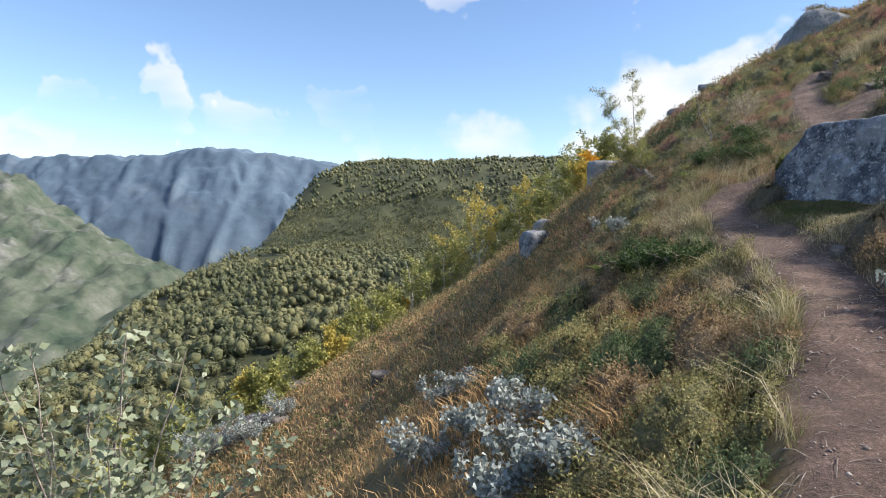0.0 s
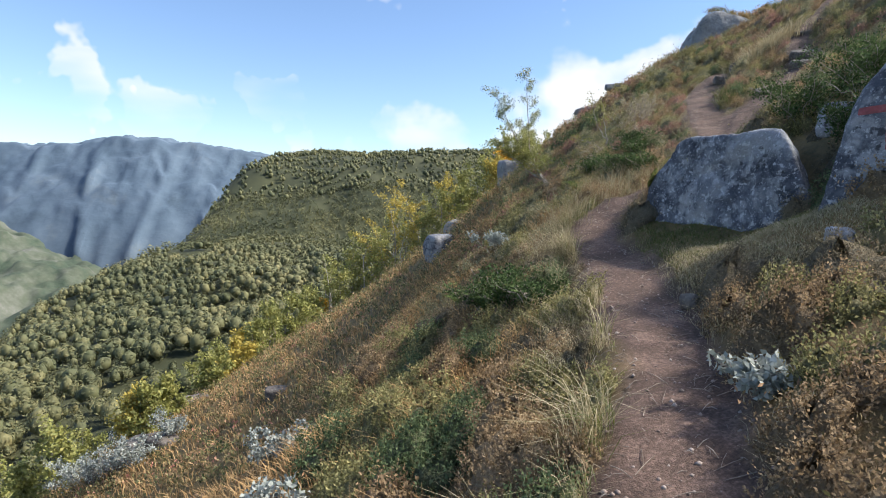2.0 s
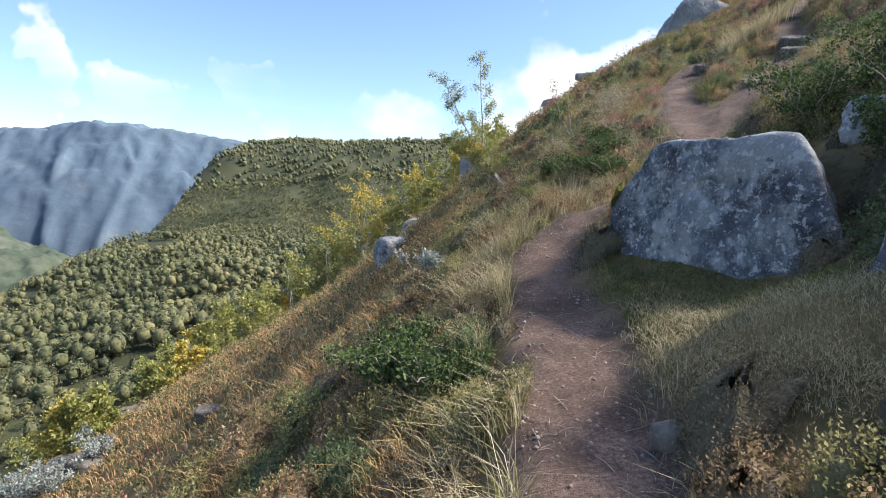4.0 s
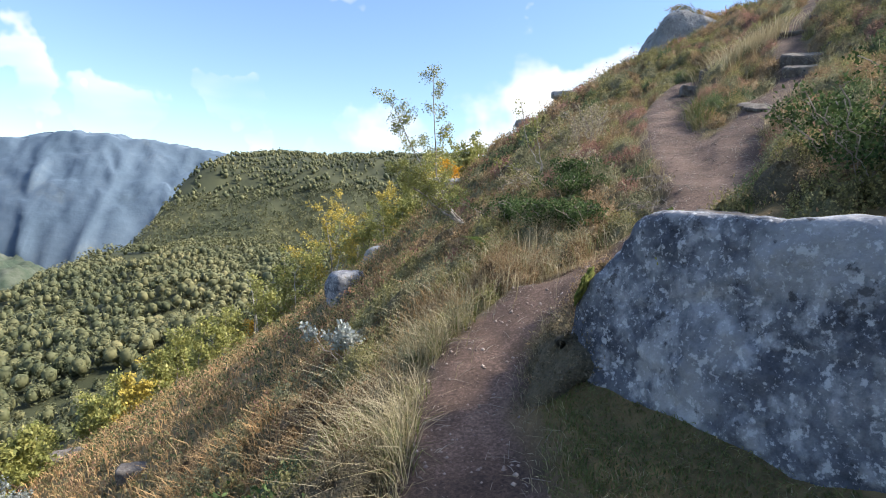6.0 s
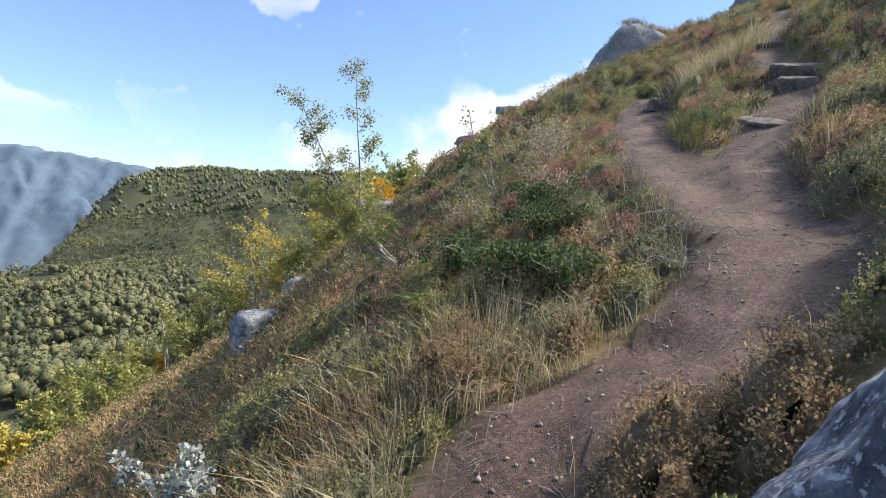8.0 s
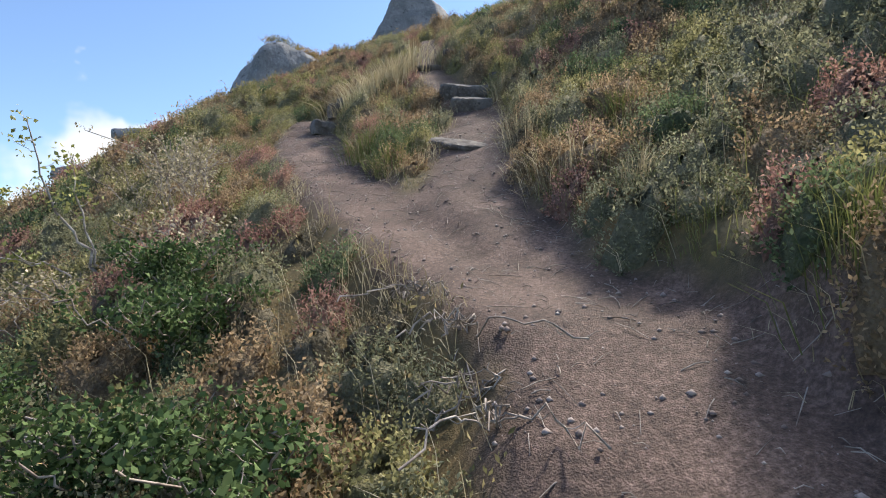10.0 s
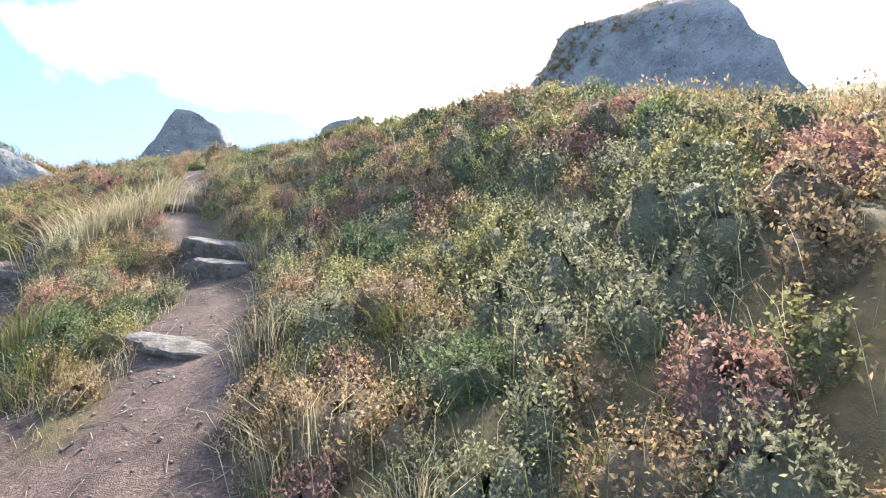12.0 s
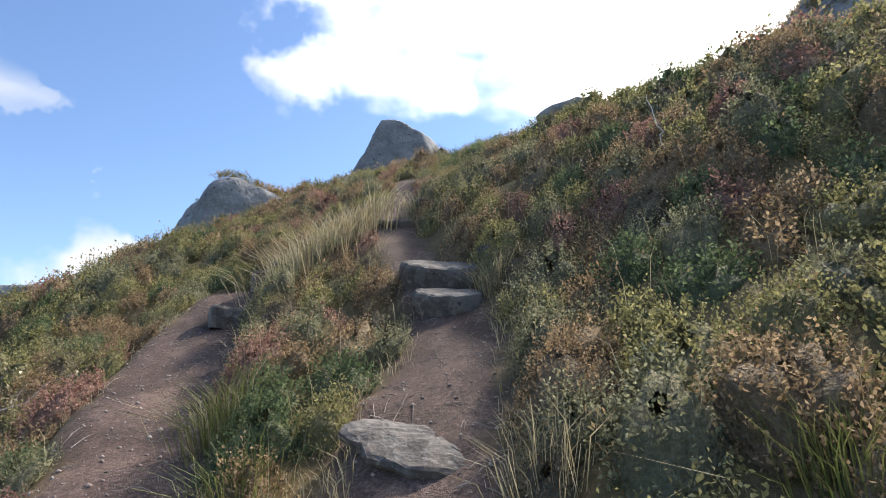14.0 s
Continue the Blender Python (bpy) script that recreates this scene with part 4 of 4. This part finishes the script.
SHRUBS = {"green": ([(.06, .09, .045), (.115, .155, .075), (.20, .235, .125)], .55, "dwarf shrub with small dark green leaves"),
          "sage": ([(.115, .12, .07), (.21, .21, .125), (.33, .315, .20)], .5, "dwarf shrub with dull grey-green leaves"),
          "olive": ([(.13, .13, .055), (.25, .235, .105), (.38, .345, .17)], .58, "bilberry bush with yellowing olive leaves"),
          "rust": ([(.16, .11, .065), (.29, .205, .12), (.40, .30, .19)], .55, "bilberry bush with rust-brown autumn leaves"),
          "red": ([(.17, .09, .075), (.32, .18, .145), (.42, .27, .21)], .55, "bilberry bush with pink and red autumn leaves"),
          "dark": ([(.085, .075, .05), (.155, .135, .09), (.25, .20, .145)], .3, "dark brown heather bush")}
LOW, HIGH = ("olive", "green", "rust", "dark", "olive", "rust"), ("sage", "olive", "rust", "sage", "rust", "red", "olive", "dark", "sage", "green", "rust", "olive")
spots, d, w, side = sample(36000, (.4, 1.4), (17, 23), (.0, 8.0))
away = d - w
order = np.argsort(away + 1.0 * rng.random(len(away)))
taken, domes, hearts = np.zeros((0, 3)), {k: [] for k in SHRUBS}, {k: [] for k in SHRUBS}
for p, sd, gap in zip(spots[order], side[order], away[order]):
    r = .14 + .19 * rng.random() + .03 * min(gap, 4)
    if gap < .02 + r * (.85 if sd < 0 else .62) or platform(p[None])[0]:
        continue
    if len(taken) and (np.hypot(taken[:, 0] - p[0], taken[:, 1] - p[1]) < .64 * (r + taken[:, 2])).any():
        continue
    if sd < 0 and p[1] < 11 and rng.random() < .35 + .5 * step(.9, 2.2, gap):
        continue
    taken = np.vstack([taken, (p[0], p[1], r)])
    pick = LOW if p[1] < 8.5 and p[0] < 6 else HIGH
    at = .5 + .62 * fbm(p[:1] / 1.3, p[1:2] / 1.3, 131, 2)[0] if rng.random() < .6 else rng.random()
    kind = pick[int(np.clip(at, 0, .999) * len(pick))]
    leaf = (.0195 + .0056 * min(gap, 5)) * (.85 + .35 * rng.random())
    tall = r * (.55 + .45 * rng.random()) + .06
    domes[kind].append(bush(p, r, tall, leaf, SHRUBS[kind][1], leaves))
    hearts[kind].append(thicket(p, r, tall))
    if len(taken) >= 1100:
        break
for kind, (stops, wide, label) in SHRUBS.items():
    stuff("dwarf_shrub", joined(domes[kind]), mat(kind + "_shrub_leaf", stops, 2.5, island=.3, translucent=.42, bump=0, rough=.75, spec=.12, lum=.35), label + ", growing beside the path", "shrub")
    # shade inside the bush painted: leaf colours darkened, with some twig brown
    shade_stops = [tuple(.55 * c + k * b for c, b in zip(stop, (.035, .028, .016))) for k, stop in enumerate(stops)]
    stuff("thicket", joined(hearts[kind]), mat(kind + "_shrub_shade", shade_stops, 22, island=.25, fine=75, fine_amount=.8, bump=1.0, bump_scale=55, distance=.05), "inner leaves and twigs of the low bushes, shade in their colour", "shrub")
# low growth between the bushes
P, d, w, side = sample(24000, (.4, 1.4), (16, 22), (.0, 6.0))
P = P[~platform(P) & ((side > 0) | (P[:, 1] > 9) | (rng.random(len(P)) < .4))][:6000]
stuff("heather", cover(P, 16, .17, .12, .03, .4, .9), M["heather"], "short heather between the bushes", "heather")


def verge(n, lo, hi, sides, length, stretch, width):
    """Grass along the trail's edges, leaning over it and downhill."""
    x, y = rng.uniform(stretch[0], stretch[2], n), rng.uniform(stretch[1], stretch[3], n)
    d, z, w, side, raw = trail(x, y)
    side = np.sign(side)
    ok = (d > w + lo) & (d < w + hi) & np.isin(side, sides) & (fbm(x / .4, y / .4, 81, 2) > -.1)
    x, y, side = x[ok], y[ok], side[ok]
    P = np.stack([x, y, ground_z(x, y) - .02], -1)
    lean = rng.normal(size=P.shape) * (.65, .65, 0) + (-.38, -.1, 0)
    return blades(P, lean, length * (.35 + .8 * rng.random(len(P))) * np.clip(1 + .7 * fbm(x / .35, y / .35, 83, 2), .4, 1.7), np.full(len(P), width))


def tuft(x, y, n, length, spread, width=.005, lean=(-.2, -.1, 0)):
    P = np.stack([x + rng.normal(size=n) * spread, y + rng.normal(size=n) * spread, np.zeros(n)], -1)
    P[:, 2] = ground_z(P[:, 0], P[:, 1]) - .02
    out = (P - (x, y, 0)) * (1, 1, 0) / max(spread, .01) * .3
    return blades(P, out + rng.normal(size=P.shape) * (.2, .2, 0) + lean, length * (.5 + .7 * rng.random(n)), np.full(n, width))


P, d, w, side = sample(20000, (4, 5), (15, 18), (.3, 5.0))
P = P[~platform(P) & (P[:, 1] > 8.2)][:3000]
stalks = blades(P, rng.normal(size=P.shape) * (.35, .35, 0) + (-.15, 0, 0), .42 * (.5 + .6 * rng.random(len(P))), np.full(len(P), .0035))
dry = [stalks, verge(110000, .02, .42, (-1,), .34, (.5, 0, 5.4, 10.2), .0045), verge(30000, .0, .25, (1,), .13, (.5, 0, 4.6, 9.2), .0045), verge(40000, -.02, .3, (-1, 1), .16, (5, 8.2, 13, 17), .004)]
for x, y, n, L, s in [(11.55, 15.85, 1000, .6, .3), (11.8, 15.5, 900, .6, .27), (11.2, 15.7, 900, .55, .27), (12.6, 15.1, 200, .4, .15), (10.9, 12.85, 160, .34, .06), (8.85, 13.3, 90, .4, .08), (9.0, 11.4, 60, .4, .08), (8.2, 10.6, 60, .45, .12), (7.85, 9.95, 120, .3, .04), (4.2, 9.95, 500, .42, .3), (3.7, 9.5, 500, .4, .3), (4.8, 10.3, 400, .42, .25), (3.3, 8.6, 300, .35, .25)]:
    dry.append(tuft(x, y, n // 3, L, s, .011) if n > 800 else tuft(x, y, n, L, s))
P, d, w, side = sample(90000, (3.2, 4.0), (5.2, 8.2), (.1, 2.2))
P = P[platform(P)]
straw = kinds(P, 97) + .35 * rng.normal(size=len(P)) + .5 * (np.hypot(P[:, 0] - 5.0, P[:, 1] - 7.0) - 1.5) > .35
dry.append(blades(P[straw], rng.normal(size=P[straw].shape) * (.8, .8, 0), .05 * (.4 + rng.random(straw.sum())), np.full(straw.sum(), .004)))
stuff("dry_grass", joined(dry), M["dry_grass"], "straw-coloured grass leaning along the path", "grass")
P = P[~straw]
green = [blades(P, rng.normal(size=P.shape) * (.6, .6, 0), .04 * (.4 + rng.random(len(P))), np.full(len(P), .006)), verge(50000, -.01, .4, (-1,), .22, (.3, -.2, 4.6, 9.0), .005)]
P, d, w, side = sample(26000, (4, 5), (15, 18), (.15, 4.0))
P = P[(kinds(P, 91) > .45) & ~platform(P)]
green.append(blades(P, rng.normal(size=P.shape) * (.45, .45, 0), .30 * (.4 + .8 * rng.random(len(P))), np.full(len(P), .005)))
P, d, w, side = sample(60000, (4.9, 7.9), (7.6, 10), (.4, 1.3))
P = P[(side > 0) & (fbm(P[:, 0] / .3, P[:, 1] / .3, 99, 2) > -.1)][:2200]
green.append(blades(P, rng.normal(size=P.shape) * (.4, .4, 0) + (-.35, .2, 0), .13 * (.4 + .8 * rng.random(len(P))), np.full(len(P), .005)))
for x, y, n, L, s in [(8.87, 13.3, 260, .42, .1), (8.5, 12.6, 200, .35, .1), (6.9, 8.9, 150, .3, .1), (9.1, 10.5, 200, .3, .1), (4.6, 10.6, 200, .3, .1)]:
    green.append(tuft(x, y, n, L, s))
stuff("green_grass", joined(green), M["green_grass"], "short green and yellow grass beside the path", "grass")

# heather growing on the crags
for ob, n, lean in ((bpy.data.objects["crag"], 420, (.2, -.1, .9)), (bpy.data.objects["crag.002"], 800, (-.25, .75, .6))):
    co = np.array([v.co[:] for v in ob.data.vertices])
    nm = np.array([v.normal[:] for v in ob.data.vertices])
    on = co[(nm @ np.array(lean) > .62 + .12 * fbm(co[:, 0] * 1.5, co[:, 1] * 1.5, 77, 2)) & (co[:, 2] > 0)]
    on = on[rng.integers(0, len(on), n)]
    part("heather_cap", cover(on, 30, .16, .16, .05, .3, 1.0), M["heather"], ob, "dark heather cap")["kind"] = "stuff"

# loose gravel on the tread
x, y = rng.uniform(-.5, 11, 60000), rng.uniform(-.5, 17, 60000)
d, z, w, side, raw = trail(x, y)
ok = d < w + .08
x, y = x[ok][:12000], y[ok][:12000]
C = np.stack([x, y, ground_z(x, y)], -1)
size = .003 + .016 * rng.random(len(C)) ** 5
corner = np.array([(1, 0, 0), (-1, 0, 0), (0, 1, 0), (0, -1, 0), (0, 0, .8), (0, 0, -.8)])
v = (C[:, None] + corner * size[:, None, None] * (.7 + .6 * rng.random((len(C), 6, 1)))).reshape(-1, 3)
tri = np.array([(0, 2, 4), (2, 1, 4), (1, 3, 4), (3, 0, 4), (2, 0, 5), (1, 2, 5), (3, 1, 5), (0, 3, 5)])
stuff("gravel", (v, (np.arange(len(C))[:, None, None] * 6 + tri).reshape(-1, 3)), M["pebble"], "loose gravel and small stones on the path", "gravel")


# dead twigs and straw trodden along the edges
x, y = rng.uniform(.5, 11, 40000), rng.uniform(.5, 17, 40000)
d, z, w, side, raw = trail(x, y)
ok = (d < w + .15) & (d > w * .45 * rng.random(len(x)))
x, y = x[ok][:1500], y[ok][:1500]
az, half = rng.random(len(x)) * 6.283, .02 + .07 * rng.random(len(x)) ** 2
ends = [np.stack([x + sgn * np.cos(az) * half, y + sgn * np.sin(az) * half], -1) for sgn in (-1, 0, 1)]
twigs = [(np.concatenate([e[k] for e in ends]).reshape(3, 2), .0012 + .0015 * rng.random()) for k in range(len(x))]
allz = [ground_z(e[:, 0], e[:, 1]) for e in ends]
stuff("dead_twigs", tubes([(np.column_stack([p, [allz[0][k] + .004, allz[1][k] + .012, allz[2][k] + .004]]), [r, r, r * .6]) for k, (p, r) in enumerate(twigs)], 3), M["twig"], "dry twigs and straw lying along the path", "twigs")


# the river on the valley floor
t = np.linspace(0, 1, 60)
cx, cy = -1500 + 1100 * t, 700 + 1900 * t + 120 * np.sin(t * 7)
half = 55 + 15 * np.sin(t * 11)
v = np.concatenate([np.stack([cx - half, cy, -394 + 0 * t], -1), np.stack([cx + half, cy, -394 + 0 * t], -1)])
i = np.arange(59)
M["water"] = mat("river_water", [(.015, .05, .10), (.03, .08, .15)], .02, rough=.12, bump=.1, bump_scale=.5, spec=.5)
tagged(new("water", big_mesh("water", v, np.stack([i, i + 60, i + 61, i + 1], -1), M["water"])), "blue river on the valley floor", "river", kind="structure")


# ---- the wooded spur ----
def crown_shape(seed, cuts):
    """A ragged crown outline of unit height, wider above its middle."""
    bm = bmesh.new()
    bmesh.ops.create_icosphere(bm, subdivisions=cuts, radius=.36)
    r = random.Random(seed)
    v = np.array([p.co * (1 + r.uniform(-.34, .3)) for p in bm.verts])
    f = np.array([[p.index for p in q.verts] for q in bm.faces])
    bm.free()
    v[:, :2] *= (.78 - .35 * v[:, 2:])
    return v, f


def wood(n, r0, r1, crown, quads, size, dense):
    r = np.sqrt(rng.uniform(r0 * r0, r1 * r1, n))
    az = rng.uniform(radians(-43), radians(13), n)
    x, y = r * np.sin(az), r * np.cos(az)
    keep = (ground_z(x, y) > hill(x, y) + 1.5) | (r > 110)
    keep &= fbm(x / 22, y / 22, 61, 3) > -.75 - .3 * rng.random(n)
    x, y = x[keep], y[keep]
    h = crown * (.55 + .75 * rng.random(len(x)) ** 1.4)
    middle = np.stack([x, y, ground_z(x, y) + h * .52], -1)
    out = []
    for k in range(5 if dense else 0):
        v, f = crown_shape(k, 1)
        c, s = middle[k::5], h[k::5]
        turn = rng.random(len(c)) * 6.283
        wide = (.75 + .5 * rng.random(len(c))) * s
        vx = (v[:, 0] * np.cos(turn)[:, None] - v[:, 1] * np.sin(turn)[:, None]) * wide[:, None]
        vy = (v[:, 0] * np.sin(turn)[:, None] + v[:, 1] * np.cos(turn)[:, None]) * wide[:, None]
        V = np.stack([vx, vy, v[:, 2] * s[:, None]], -1) + c[:, None]
        out.append((V.reshape(-1, 3), (np.arange(len(c))[:, None, None] * len(v) + f).reshape(-1, 3)))
    u = unit(rng.normal(size=(len(x), quads, 3)) + (0, 0, .4)) * (.7 + .5 * rng.random((len(x), quads, 1)))
    c = middle[:, None] + u * np.stack([h * .36, h * .36, h * .48], -1)[:, None]
    a = unit(np.cross(u, rng.normal(size=u.shape)))
    b = unit(np.cross(unit(u + rng.normal(size=u.shape) * .5 + (0, 0, .3)), a))
    s = (size * (.5 + .9 * rng.random((len(x), quads))))[..., None] * .5
    tufts = np.stack([c - a * s, c + b * s * .8, c + a * s], 2).reshape(-1, 3)
    return joined(out + [(tufts, np.arange(len(tufts)).reshape(-1, 3))])


stuff("far_woods", joined([wood(800, 48, 110, 3.2, 100, .42, True), wood(5500, 100, 260, 3.2, 26, .8, True), wood(11500, 250, 520, 3.6, 15, 1.35, False), wood(7500, 500, 950, 5.4, 6, 2.4, True)]), M["far_leaf"], "birch woods covering the spur across the hollow", "woods")
